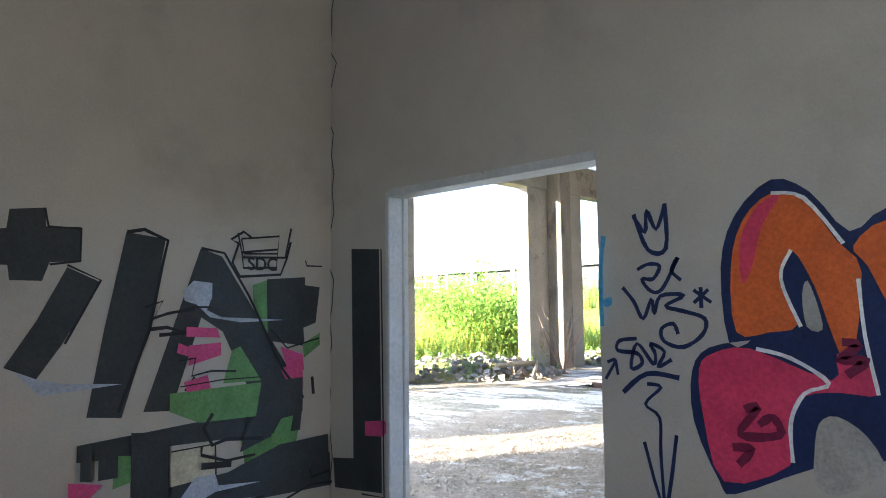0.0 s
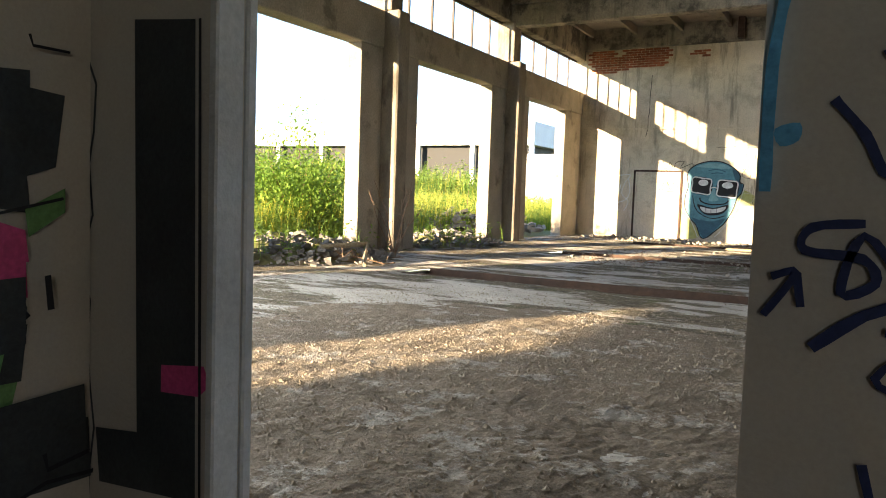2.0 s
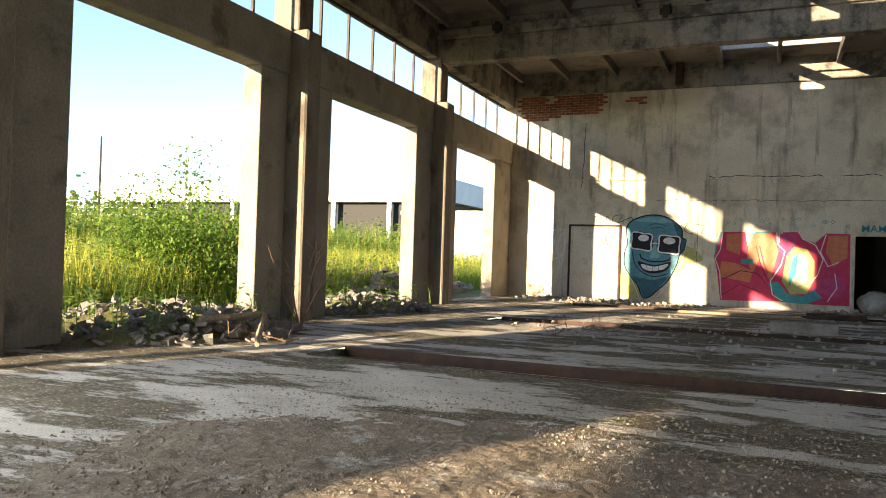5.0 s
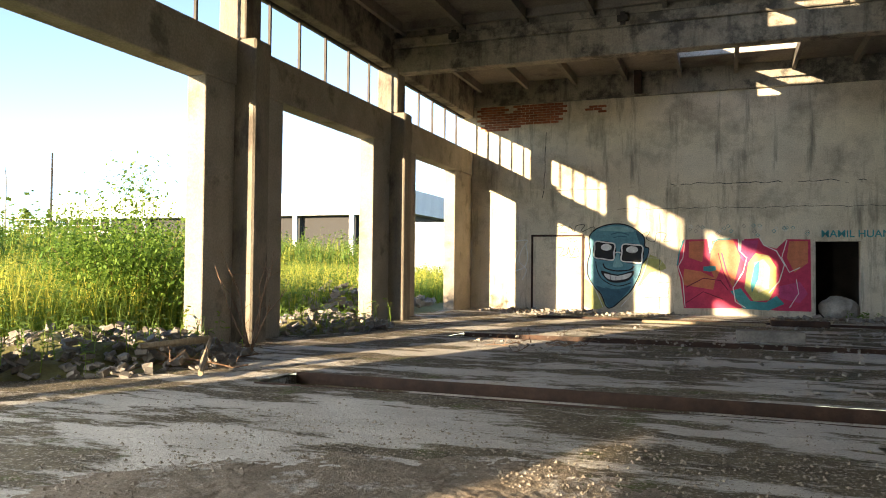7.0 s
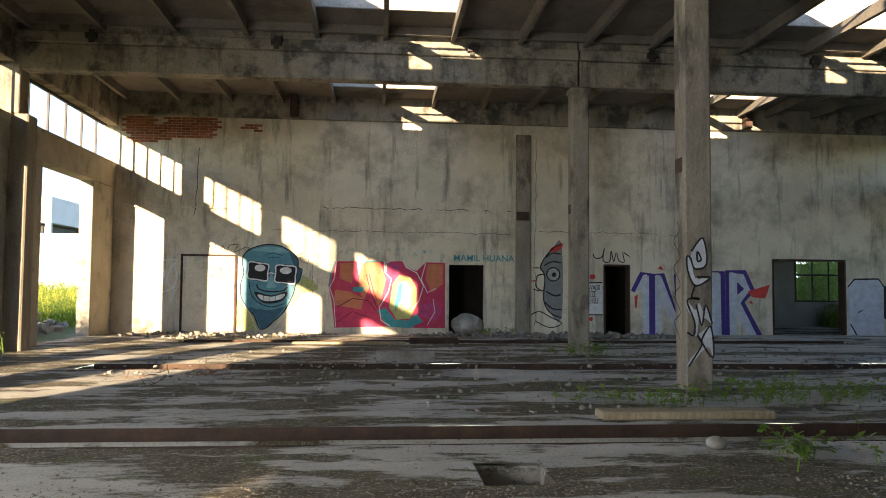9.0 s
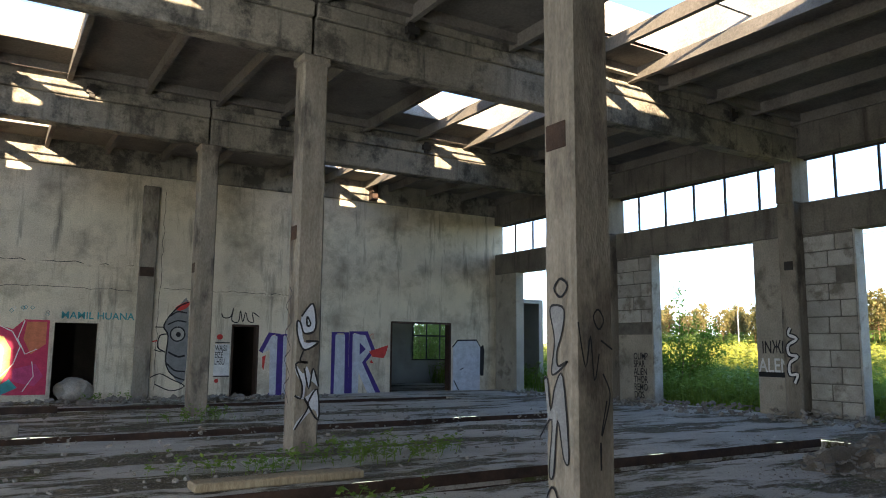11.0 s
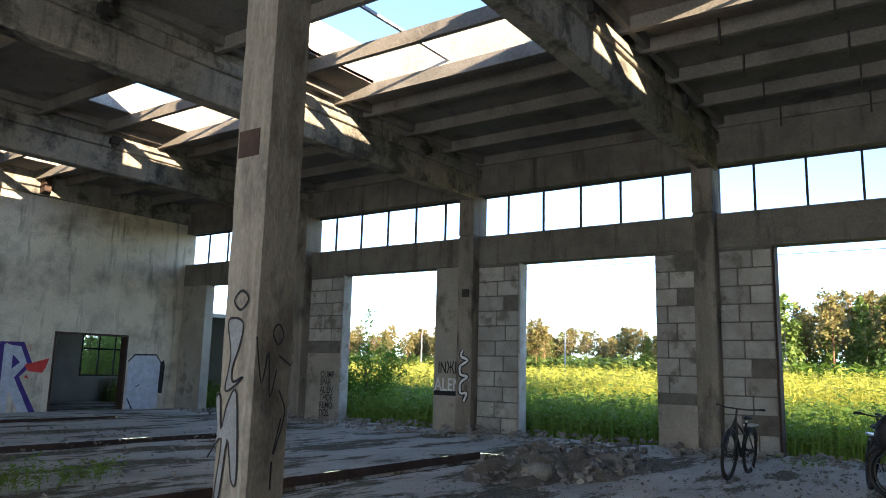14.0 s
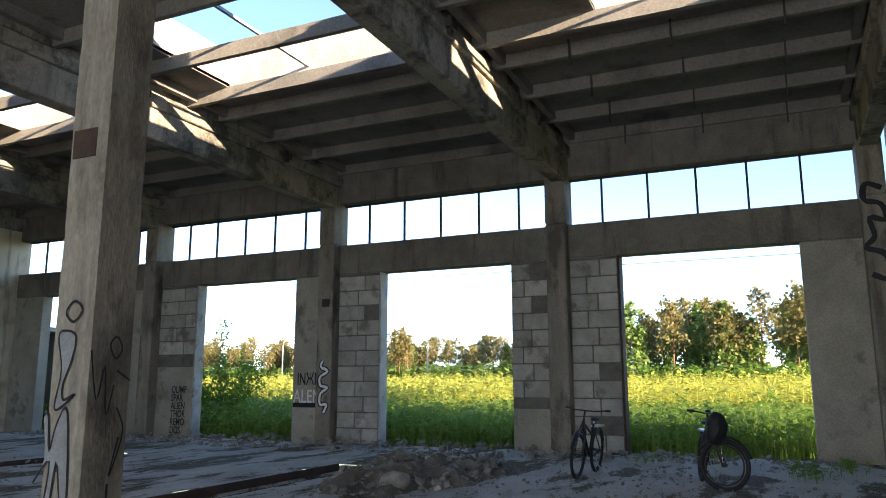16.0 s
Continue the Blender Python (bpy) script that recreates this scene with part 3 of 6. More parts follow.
# ---- painted outlines in the near room ----
ROOM_WEST = [
    ('fill', 'cream', 0, [(-0.58, 0.5), (-0.33, 0.52), (-0.32, 0.26), (-0.57, 0.27)]),
    ('fill', 'leafgreen', 0, [(-0.1, 1.36), (-0.0, 1.4), (0.01, 0.98), (-0.08, 1.01)]),
    ('fill', 'leafgreen', 0, [(-0.17, 0.54), (0.22, 0.52), (0.17, 0.32), (0.07, 0.3), (-0.14, 0.37)]),
    ('fill', 'charcoal', 0, [(-0.84, 1.64), (-0.63, 1.62), (-0.71, 1.14), (-0.84, 0.7), (-1.01, 0.72), (-0.94, 1.13)]),
    ('fill', 'charcoal', 0, [(-0.43, 1.58), (-0.3, 1.54), (0.25, 0.74), (0.23, 0.54), (-0.03, 0.61), (-0.29, 1.12), (-0.42, 1.2), (-0.58, 0.71), (-0.73, 0.72), (-0.59, 1.12)]),
    ('fill', 'charcoal', 0, [(-1.05, 0.59), (0.25, 0.69), (0.23, 0.52), (-0.6, 0.53), (-0.58, -0.03), (-0.78, 0.02), (-0.79, 0.5), (-1.05, 0.51)]),
    ('fill', 'charcoal', 0, [(-0.01, 1.42), (0.26, 1.44), (0.26, 1.39), (0.37, 1.38), (0.34, 1.16), (0.25, 1.13), (0.26, 1.02), (-0.0, 1.06)]),
    ('fill', 'charcoal', 0, [(-1.05, 0.28), (0.08, 0.37), (0.45, 0.36), (0.46, 0.16), (-0.57, 0.17), (-1.04, 0.19)]),
    ('fill', 'pink', 0, [(-0.49, 1.05), (-0.3, 1.06), (-0.3, 0.99), (-0.49, 0.94)]),
    ('fill', 'pink', 0, [(0.09, 0.89), (0.24, 0.95), (0.25, 0.77), (0.16, 0.76)]),
    ('fill', 'fog', 0, [(-0.53, 1.34), (-0.47, 1.4), (-0.36, 1.39), (-0.36, 1.31), (-0.39, 1.24), (-0.3, 1.2), (0.12, 1.18), (-0.18, 1.17), (-0.37, 1.2), (-0.45, 1.27), (-0.52, 1.29)]),
    ('fill', 'fog', 0, [(-0.57, 0.12), (-0.44, 0.26), (-0.31, 0.28), (-0.32, 0.2), (-0.06, 0.18), (-0.28, 0.18), (-0.44, 0.14), (-0.55, 0.09)]),
    ('line', 'black', 0.018, [(-0.84, 1.64), (-0.75, 1.66), (-0.62, 1.61), (-0.65, 1.47), (-0.71, 1.14), (-0.86, 0.73)]),
    ('line', 'black', 0.015, [(-0.43, 1.58), (-0.29, 1.56), (-0.13, 1.32), (0.1, 0.89), (0.25, 0.71)]),
    ('line', 'black', 0.015, [(-0.2, 1.62), (-0.24, 1.51), (-0.19, 1.43), (0.08, 1.45), (0.12, 1.54), (0.15, 1.65)]),
    ('line', 'black', 0.014, [(-0.2, 1.62), (-0.25, 1.64), (-0.17, 1.69), (-0.12, 1.66)]),
    ('line', 'black', 0.012, [(-0.18, 1.57), (0.06, 1.6), (0.05, 1.49), (-0.17, 1.48), (-0.18, 1.57)]),
    ('line', 'black', 0.012, [(-0.51, 0.81), (-0.46, 0.88), (-0.42, 0.82), (-0.48, 0.78), (-0.35, 0.79), (-0.26, 0.81)]),
    ('line', 'black', 0.016, [(-0.41, 0.51), (-0.41, 0.46), (-0.26, 0.41), (-0.08, 0.42)]),
    ('line', 'black', 0.02, [(-0.72, 1.14), (-0.62, 1.15), (-0.49, 1.12), (-0.66, 1.11)]),
    ('line', 'black', 0.01, [(-0.58, 0.5), (-0.33, 0.51), (-0.32, 0.25)]),
    ('line', 'black', 0.014, [(-0.57, 0.14), (-0.28, 0.09), (-0.05, 0.08), (0.3, 0.19), (0.46, 0.18)]),
    ('fill', 'leafgreen', 0, [(-0.88, 0.52), (-0.79, 0.51), (-0.79, 0.38), (-0.88, 0.36)]),
]
ROOM_DETAIL = [
    ('fill', 'leafgreen', 0, [(-0.13, 1.42), (-0.04, 1.45), (-0.04, 1.27), (-0.1, 1.3)]),
    ('fill', 'leafgreen', 0, [(-0.25, 1.07), (-0.2, 1.09), (-0.07, 0.9), (-0.3, 0.9)]),
    ('fill', 'leafgreen', 0, [(-0.59, 0.87), (-0.07, 0.89), (-0.07, 0.71), (-0.43, 0.71), (-0.59, 0.78)]),
    ('fill', 'leafgreen', 0, [(0.06, 0.68), (0.14, 0.69), (0.1, 0.51), (-0.06, 0.5)]),
    ('fill', 'leafgreen', 0, [(0.2, 1.09), (0.32, 1.15), (0.32, 1.08), (0.21, 1.01)]),
    ('fill', 'pink', 0, [(-0.51, 1.2), (-0.34, 1.19), (-0.32, 1.14), (-0.51, 1.15)]),
    ('fill', 'pink', 0, [(-0.55, 1.12), (-0.48, 1.09), (-0.5, 1.05), (-0.56, 1.07)]),
    ('fill', 'pink', 0, [(-0.52, 0.92), (-0.39, 0.95), (-0.37, 0.88), (-0.5, 0.87)]),
    ('fill', 'pink', 0, [(0.05, 1.08), (0.2, 1.03), (0.21, 0.94), (0.09, 0.97)]),
    ('fill', 'charcoal', 0, [(-0.78, 0.7), (-0.59, 0.68), (-0.58, 0.18), (-0.77, 0.22)]),
    ('fill', 'charcoal', 0, [(0.05, 0.54), (0.38, 0.56), (0.39, 0.35), (-0.57, 0.28), (-0.58, 0.4), (-0.29, 0.43)]),
    ('fill', 'charcoal', 0, [(-0.07, 0.89), (0.2, 0.9), (0.2, 0.71), (-0.11, 0.67)]),
    ('fill', 'charcoal', 0, [(-0.14, 0.69), (0.04, 0.72), (-0.01, 0.59), (-0.2, 0.53)]),
    ('fill', 'charcoal', 0, [(-1.01, 0.66), (-0.96, 0.65), (-0.96, 0.5), (-1.01, 0.51)]),
    ('fill', 'charcoal', 0, [(-0.93, 0.65), (-0.84, 0.65), (-0.84, 0.5), (-0.93, 0.5)]),
    ('fill', 'pink', 0, [(-1.06, 0.51), (-0.91, 0.48), (-0.96, 0.43), (-1.06, 0.44)]),
    ('fill', 'fog', 0, [(-0.57, 0.3), (-0.45, 0.44), (-0.34, 0.44), (-0.32, 0.38), (-0.07, 0.36), (-0.34, 0.35), (-0.51, 0.28)]),
    ('line', 'black', 0.012, [(-0.73, 1.3), (-0.64, 1.33), (-0.68, 1.25), (-0.47, 1.3), (-0.38, 1.3)]),
    ('line', 'black', 0.014, [(-0.7, 1.24), (-0.61, 1.27), (-0.47, 1.29)]),
    ('line', 'black', 0.01, [(-0.55, 1.03), (-0.46, 1.04), (-0.48, 0.95), (-0.37, 0.97), (-0.23, 0.96)]),
    ('line', 'black', 0.006, [(-0.54, 0.9), (-0.31, 0.92), (-0.07, 0.92)]),
    ('line', 'black', 0.02, [(-0.36, 0.75), (-0.41, 0.68), (-0.36, 0.59), (-0.28, 0.61), (-0.06, 0.59)]),
    ('line', 'black', 0.01, [(-0.02, 1.18), (0.09, 1.07), (0.31, 1.12)]),
    ('line', 'black', 0.014, [(0.25, 0.38), (0.26, 0.33), (0.39, 0.35)]),
    ('line', 'black', 0.008, [(-0.51, 0.28), (-0.29, 0.28), (-0.05, 0.28)]),
    ('line', 'black', 0.03, [(-0.42, 0.49), (-0.25, 0.48)]),
    ('line', 'black', 0.008, [(0.21, 1.57), (0.22, 1.54), (0.33, 1.54)]),
    ('line', 'black', 0.02, [(0.26, 0.9), (0.27, 0.8)]),
    ('line', 'black', 0.012, [(-0.23, 1.7), (-0.2, 1.57), (0.07, 1.58), (0.11, 1.75)]),
    ('line', 'black', 0.01, [(-0.21, 1.67), (0.03, 1.7), (0.02, 1.6), (-0.19, 1.59), (-0.21, 1.67)]),
]
ROOM_CROSS = [
    ('fill', 'charcoal', 0, [(-1.38, 1.71), (-1.23, 1.73), (-1.22, 1.64), (-1.06, 1.65), (-1.06, 1.48), (-1.2, 1.47), (-1.23, 1.38), (-1.37, 1.38), (-1.38, 1.45), (-1.54, 1.45), (-1.55, 1.6), (-1.39, 1.62)]),
    ('fill', 'charcoal', 0, [(-1.12, 1.45), (-0.96, 1.38), (-1.13, 1.08), (-1.24, 0.92), (-1.38, 0.98), (-1.25, 1.19)]),
    ('line', 'black', 0.012, [(-1.23, 1.73), (-1.21, 1.64), (-1.06, 1.64), (-1.06, 1.48), (-1.2, 1.46)]),
    ('line', 'black', 0.012, [(-1.12, 1.46), (-0.96, 1.39), (-1.12, 1.08)]),
    ('fill', 'fog', 0, [(-1.24, 0.92), (-1.12, 0.89), (-0.84, 0.87), (-1.09, 0.85), (-1.22, 0.84), (-1.34, 0.96)]),
]
ROOM_PIER = [
    ('fill', 'charcoal', 0, [(7.49, 1.6), (7.75, 1.58), (7.77, 0.22), (7.33, 0.19), (7.31, 0.36), (7.51, 0.38)]),
    ('fill', 'pink', 0, [(7.62, 0.6), (7.8, 0.62), (7.83, 0.57), (7.78, 0.53), (7.62, 0.52)]),
    ('line', 'black', 0.012, [(7.77, 1.58), (7.78, 0.94), (7.79, 0.2), (7.59, 0.19)]),
    ('line', 'black', 0.006, [(7.65, 0.17), (7.65, -0.08)]),
]
ROOM_TAG = [
    ('line', 'navy', 0.019, [(9.46, 1.6), (9.52, 1.45), (9.6, 1.45), (9.6, 1.63)]),
    ('line', 'navy', 0.018, [(9.46, 1.59), (9.51, 1.52), (9.52, 1.61), (9.56, 1.53), (9.6, 1.62)]),
    ('line', 'navy', 0.016, [(9.47, 1.37), (9.52, 1.39), (9.57, 1.38), (9.54, 1.33), (9.49, 1.33), (9.53, 1.28), (9.58, 1.29), (9.65, 1.41), (9.62, 1.36), (9.66, 1.32)]),
    ('line', 'navy', 0.016, [(9.4, 1.3), (9.45, 1.24), (9.49, 1.17), (9.53, 1.25), (9.54, 1.19), (9.57, 1.26), (9.67, 1.26), (9.59, 1.22), (9.66, 1.2), (9.75, 1.17), (9.74, 1.11), (9.66, 1.06), (9.58, 1.08), (9.57, 1.13), (9.62, 1.15), (9.64, 1.11)]),
    ('line', 'navy', 0.015, [(9.71, 1.28), (9.78, 1.23)]),
    ('line', 'navy', 0.015, [(9.77, 1.28), (9.71, 1.23)]),
    ('line', 'navy', 0.015, [(9.74, 1.29), (9.74, 1.21)]),
    ('line', 'navy', 0.016, [(9.46, 1.09), (9.38, 1.08), (9.37, 1.04), (9.46, 1.03), (9.48, 0.99), (9.43, 0.97), (9.46, 1.07), (9.53, 0.99), (9.54, 1.03), (9.52, 1.07), (9.58, 1.04), (9.55, 0.98), (9.61, 1.01)]),
    ('line', 'navy', 0.02, [(9.39, 0.87), (9.5, 0.95), (9.64, 0.94)]),
    ('line', 'navy', 0.014, [(9.5, 0.91), (9.56, 0.9), (9.49, 0.83), (9.55, 0.78), (9.55, 0.64), (9.56, 0.41)]),
    ('line', 'navy', 0.015, [(9.48, 0.68), (9.56, 0.44), (9.62, 0.72)]),
    ('line', 'navy', 0.015, [(9.31, 0.92), (9.36, 1.0), (9.32, 0.99)]),
    ('line', 'navy', 0.015, [(9.36, 1.0), (9.37, 0.94)]),
    ('line', 'skyblue', 0.02, [(9.32, 1.52), (9.3, 1.36), (9.3, 1.14)]),
    ('fill', 'skyblue', 0, [(9.31, 1.25), (9.35, 1.26), (9.35, 1.23), (9.32, 1.22)]),
]
ROOM_MURAL = [
    ('fill', 'navy', 0, [(9.84, 1.08), (9.82, 1.36), (9.88, 1.55), (10.02, 1.67), (10.15, 1.61), (10.27, 1.46), (10.39, 1.53), (10.59, 1.48), (10.55, 0.82), (10.33, 0.71), (10.12, 0.66), (9.84, 0.53), (9.78, 0.57), (9.69, 0.78), (9.69, 0.97), (9.76, 1.06), (9.92, 1.09)]),
    ('fill', 'wallgrey', 0, [(10.12, 0.7), (10.14, 0.81), (10.2, 0.84), (10.29, 0.78), (10.33, 0.67), (10.19, 0.58), (10.12, 0.61)]),
    ('fill', 'orange', 0, [(9.87, 1.12), (9.86, 1.36), (9.91, 1.53), (10.02, 1.62), (10.13, 1.58), (10.23, 1.43), (10.3, 1.32), (10.25, 1.01), (10.2, 1.11), (10.15, 1.28), (10.08, 1.41), (10.04, 1.31), (10.09, 1.15), (9.99, 1.12)]),
    ('fill', 'rose', 0, [(9.9, 1.46), (9.97, 1.58), (10.05, 1.61), (9.98, 1.5), (9.94, 1.36), (9.9, 1.3)]),
    ('fill', 'rose', 0, [(9.72, 0.98), (9.78, 1.04), (9.92, 1.06), (10.19, 0.96), (10.21, 1.05), (10.3, 1.02), (10.33, 0.92), (10.21, 0.92), (10.1, 0.9), (10.04, 0.81), (10.04, 0.66), (9.8, 0.57), (9.73, 0.8)]),
    ('fill', 'orange', 0, [(10.28, 1.41), (10.39, 1.49), (10.59, 1.44), (10.57, 1.16), (10.41, 1.16), (10.32, 1.34)]),
    ('line', 'white', 0.014, [(9.94, 1.06), (10.06, 1.03), (10.18, 0.95), (10.1, 0.91), (10.05, 0.81), (10.05, 0.67)]),
    ('line', 'white', 0.014, [(10.02, 1.62), (10.13, 1.59), (10.25, 1.42)]),
    ('line', 'white', 0.012, [(10.08, 1.41), (10.04, 1.31), (10.1, 1.14)]),
    ('line', 'white', 0.012, [(10.29, 1.3), (10.3, 1.11), (10.33, 0.92)]),
    ('fill', 'wallgrey', 0, [(10.11, 1.25), (10.13, 1.3), (10.16, 1.21), (10.17, 1.13), (10.12, 1.14)]),
    ('line', 'plum', 0.03, [(9.89, 0.84), (9.94, 0.85), (9.87, 0.75), (10.01, 0.76), (9.99, 0.82), (9.94, 0.79)]),
    ('line', 'plum', 0.03, [(9.84, 0.7), (9.91, 0.7), (9.86, 0.64)]),
    ('line', 'plum', 0.03, [(10.23, 1.09), (10.28, 1.08), (10.22, 1.03), (10.3, 1.03), (10.24, 0.98)]),
]

# ---- graffiti ----
from mathutils.geometry import tessellate_polygon
PAINT = {k: paint(k, c) for k, c in {
    "cream": (0.55, 0.52, 0.38), "leafgreen": (0.12, 0.26, 0.09), "charcoal": (0.035, 0.04, 0.042), "pink": (0.55, 0.07, 0.20),
    "fog": (0.40, 0.44, 0.52), "black": (0.015, 0.015, 0.018), "navy": (0.015, 0.025, 0.085), "skyblue": (0.08, 0.30, 0.50),
    "wallgrey": (0.38, 0.36, 0.32), "orange": (0.62, 0.13, 0.03), "rose": (0.60, 0.05, 0.12), "white": (0.78, 0.78, 0.76),
    "plum": (0.16, 0.015, 0.05), "teal": (0.05, 0.30, 0.33), "blueskin": (0.10, 0.28, 0.35), "deepblue": (0.04, 0.13, 0.19),
    "paleblue": (0.22, 0.44, 0.50), "olive": (0.45, 0.45, 0.17), "coral": (0.62, 0.20, 0.10), "violet": (0.06, 0.03, 0.20),
    "silver": (0.52, 0.54, 0.60), "red": (0.60, 0.05, 0.04), "grey": (0.22, 0.22, 0.22)}.items()}


def smooth(pts, n=4):
    if len(pts) < 3:
        return [Vector(p) for p in pts]
    p = [Vector(q) for q in pts]
    closed = (p[0] - p[-1]).length < 1e-6
    r = []
    for i in range(len(p) - 1):
        a = p[i - 1] if i else (p[-2] if closed else p[0])
        d = p[i + 2] if i + 2 < len(p) else (p[1] if closed else p[-1])
        for k in range(n):
            t = k / n
            b, c = p[i], p[i + 1]
            r.append(0.5 * (2 * b + (c - a) * t + (2 * a - 5 * b + 4 * c - d) * t * t + (3 * b - a - 3 * c + d) * t ** 3))
    return r + [p[-1]]


def wallpaint(name, layers, place, label, category="graffiti", curved=True):
    """Paint on a wall: layers of (fill or line, colour, width, outline), place(u, v, lift) gives the point."""
    root = None
    for i, (kind, colour, w, pts) in enumerate(layers):
        lift = 0.004 + 0.0007 * i
        if kind == "fill":
            q = smooth(pts + pts[:1], 3)[:-1] if curved else [Vector(p) for p in pts]
            v = [place(p.x, p.y, lift) for p in q]
            f = tessellate_polygon([[Vector((p.x, p.y, 0)) for p in q]])
        else:
            q = smooth(pts) if curved else [Vector(p) for p in pts]
            v, f = [], []
            for k, p in enumerate(q):
                d = (q[min(k + 1, len(q) - 1)] - q[max(k - 1, 0)])
                d = d.normalized() if d.length else Vector((1, 0))
                s = Vector((-d.y, d.x)) * w * 0.5 * (0.85 + 0.3 * random.random())
                v += [place(p.x + s.x, p.y + s.y, lift), place(p.x - s.x, p.y - s.y, lift)]
                if k:
                    f.append((2 * k - 2, 2 * k - 1, 2 * k + 1, 2 * k))
        if root is None:
            root = thing(new(name), label, category)
            root.location = place(*pts[0], 0)
        ob = raw("paint_stroke" if kind == "line" else "paint_fill", [Vector(p) - root.location for p in v], f, PAINT[colour], root)
    return root


def lettering(name, text, size, m, colour, label, extr=0.001):
    cu = bpy.data.curves.new(name, "FONT")
    cu.body, cu.size, cu.extrude, cu.offset = text, size, extr, size * 0.012
    cu.space_line = 0.8
    tmp = bpy.data.objects.new(name, cu)
    scene.collection.objects.link(tmp)
    me = bpy.data.meshes.new_from_object(tmp.evaluated_get(bpy.context.evaluated_depsgraph_get()))
    bpy.data.objects.remove(tmp)
    me.materials.clear()
    me.materials.append(PAINT[colour])
    ob = new(name, me)
    ob.matrix_world = m
    return thing(ob, label, "lettering")


def on_north(u, v, lift):
    return (u, 24.0 - lift, v)


def on_south(u, v, lift):
    return (u - 0.633, 0.42 - lift, v + 0.053)


def on_pier(u, v, lift):
    return (u * 0.95 - 0.145, 0.42 - lift, v * 0.985 + 0.063)


def on_room_west(u, v, lift):
    return (RW + lift, u * 0.951 - 0.022, v * 0.95 + 0.107)


def zoom(s, x0, kx, z0, kz):
    return [(round(x0 + float(a) * kx, 2), round(z0 - float(b) * kz, 2)) for a, b in (q.split(",") for q in s.split())]


wallpaint("graffiti_mural", ROOM_WEST, on_room_west, "charcoal, green and pink spray-painted letters on grey plaster", curved=False)
wallpaint("graffiti_mural", ROOM_DETAIL, lambda u, v, lift: (RW + 0.02 + lift * 0.6, u, v), "green, pink and charcoal sprayed details with black scribbles", curved=False)
wallpaint("graffiti_mural", ROOM_CROSS, on_room_west, "charcoal painted cross and bar on grey plaster", curved=False)
wallpaint("graffiti_mural", ROOM_PIER, on_pier, "dark grey painted upright bar beside the doorway", curved=False)
wallpaint("graffiti_tag", ROOM_TAG, on_south, "navy sprayed tag with a crown and an arrow")
wallpaint("graffiti_mural", ROOM_MURAL, on_south, "orange and pink bubble letters with navy outline")
lettering("graffiti_lettering", "SDC", 0.10, pose(RW + 0.025, -0.165, 1.505, 90, 0, 90), "black", "small black sprayed letters on the room wall")


def A(s):
    return zoom(s, -0.59, 0.00646, 2.89, 0.00641)


def B(s):
    return zoom(s, 5.71, 0.00649, 2.89, 0.00641)


def C(s):
    return zoom(s, 13.13, 0.0083, 3.30, 0.00815)


def oval(u, v, a, b, n=14):
    return [(u + a * math.cos(6.2832 * k / n), v + b * math.sin(6.2832 * k / n)) for k in range(n)]


HEAD = A("665,95 700,65 760,48 820,52 870,75 905,110 908,150 925,160 920,200 900,230 885,280 850,350 800,400 770,428 740,428 715,370 680,330 655,280 655,220 665,180 660,130")
wallpaint("face_mural", [
    ("fill", "olive", 0, A("640,300 700,360 730,428 640,428")), ("fill", "olive", 0, A("880,190 960,200 1000,250 930,270 880,330")),
    ("fill", "blueskin", 0, HEAD), ("fill", "deepblue", 0, A("870,80 905,112 908,150 922,165 915,205 895,235 870,300 855,240 890,160 880,120")),
    ("fill", "deepblue", 0, A("690,330 740,345 800,345 850,330 800,395 770,425 745,425 720,370")),
    ("fill", "paleblue", 0, A("700,75 760,58 830,62 860,85 760,80")), ("fill", "paleblue", 0, A("775,215 790,180 800,215 815,240 770,245")),
    ("line", "black", 0.035, HEAD + HEAD[:1]),
    ("line", "deepblue", 0.03, A("760,95 790,88 820,92 840,100")), ("line", "deepblue", 0.03, A("770,110 800,104 830,108")),
    ("fill", "black", 0, A("690,128 775,140 770,212 685,200")), ("fill", "black", 0, A("812,142 898,150 892,225 806,215")),
    ("fill", "white", 0, oval(*A("738,155")[0], 0.155, 0.10)), ("fill", "white", 0, oval(*A("853,166")[0], 0.17, 0.10)),
    ("line", "white", 0.04, A("690,128 735,132 775,140 772,180 770,212 725,208 685,200 686,160 690,128")),
    ("line", "white", 0.04, A("812,142 860,143 898,150 896,190 892,225 850,222 806,215 808,180 812,142")),
    ("line", "white", 0.03, A("772,182 790,176 808,182")),
    ("line", "black", 0.04, A("725,230 735,250 780,262 840,258 862,240")),
    ("fill", "black", 0, A("715,262 790,280 862,260 840,302 785,316 742,304")), ("fill", "white", 0, A("730,275 790,285 850,270 835,295 780,305 745,298")),
    ("line", "black", 0.012, A("755,278 758,302")), ("line", "black", 0.012, A("782,282 782,306")), ("line", "black", 0.012, A("810,280 808,302")),
    ("line", "black", 0.025, A("690,220 700,265 720,300 760,325 800,330 850,315")), ("line", "deepblue", 0.03, A("735,340 780,350 825,338")),
    ("line", "white", 0.02, A("640,215 650,290 690,350 725,428")), ("line", "white", 0.02, A("930,165 918,225 890,300 850,370 805,425")),
    ("line", "cream", 0.015, A("920,200 980,210 960,250 920,230 940,180 1000,190")),
], on_north, "blue grinning bald face mural with square white glasses")
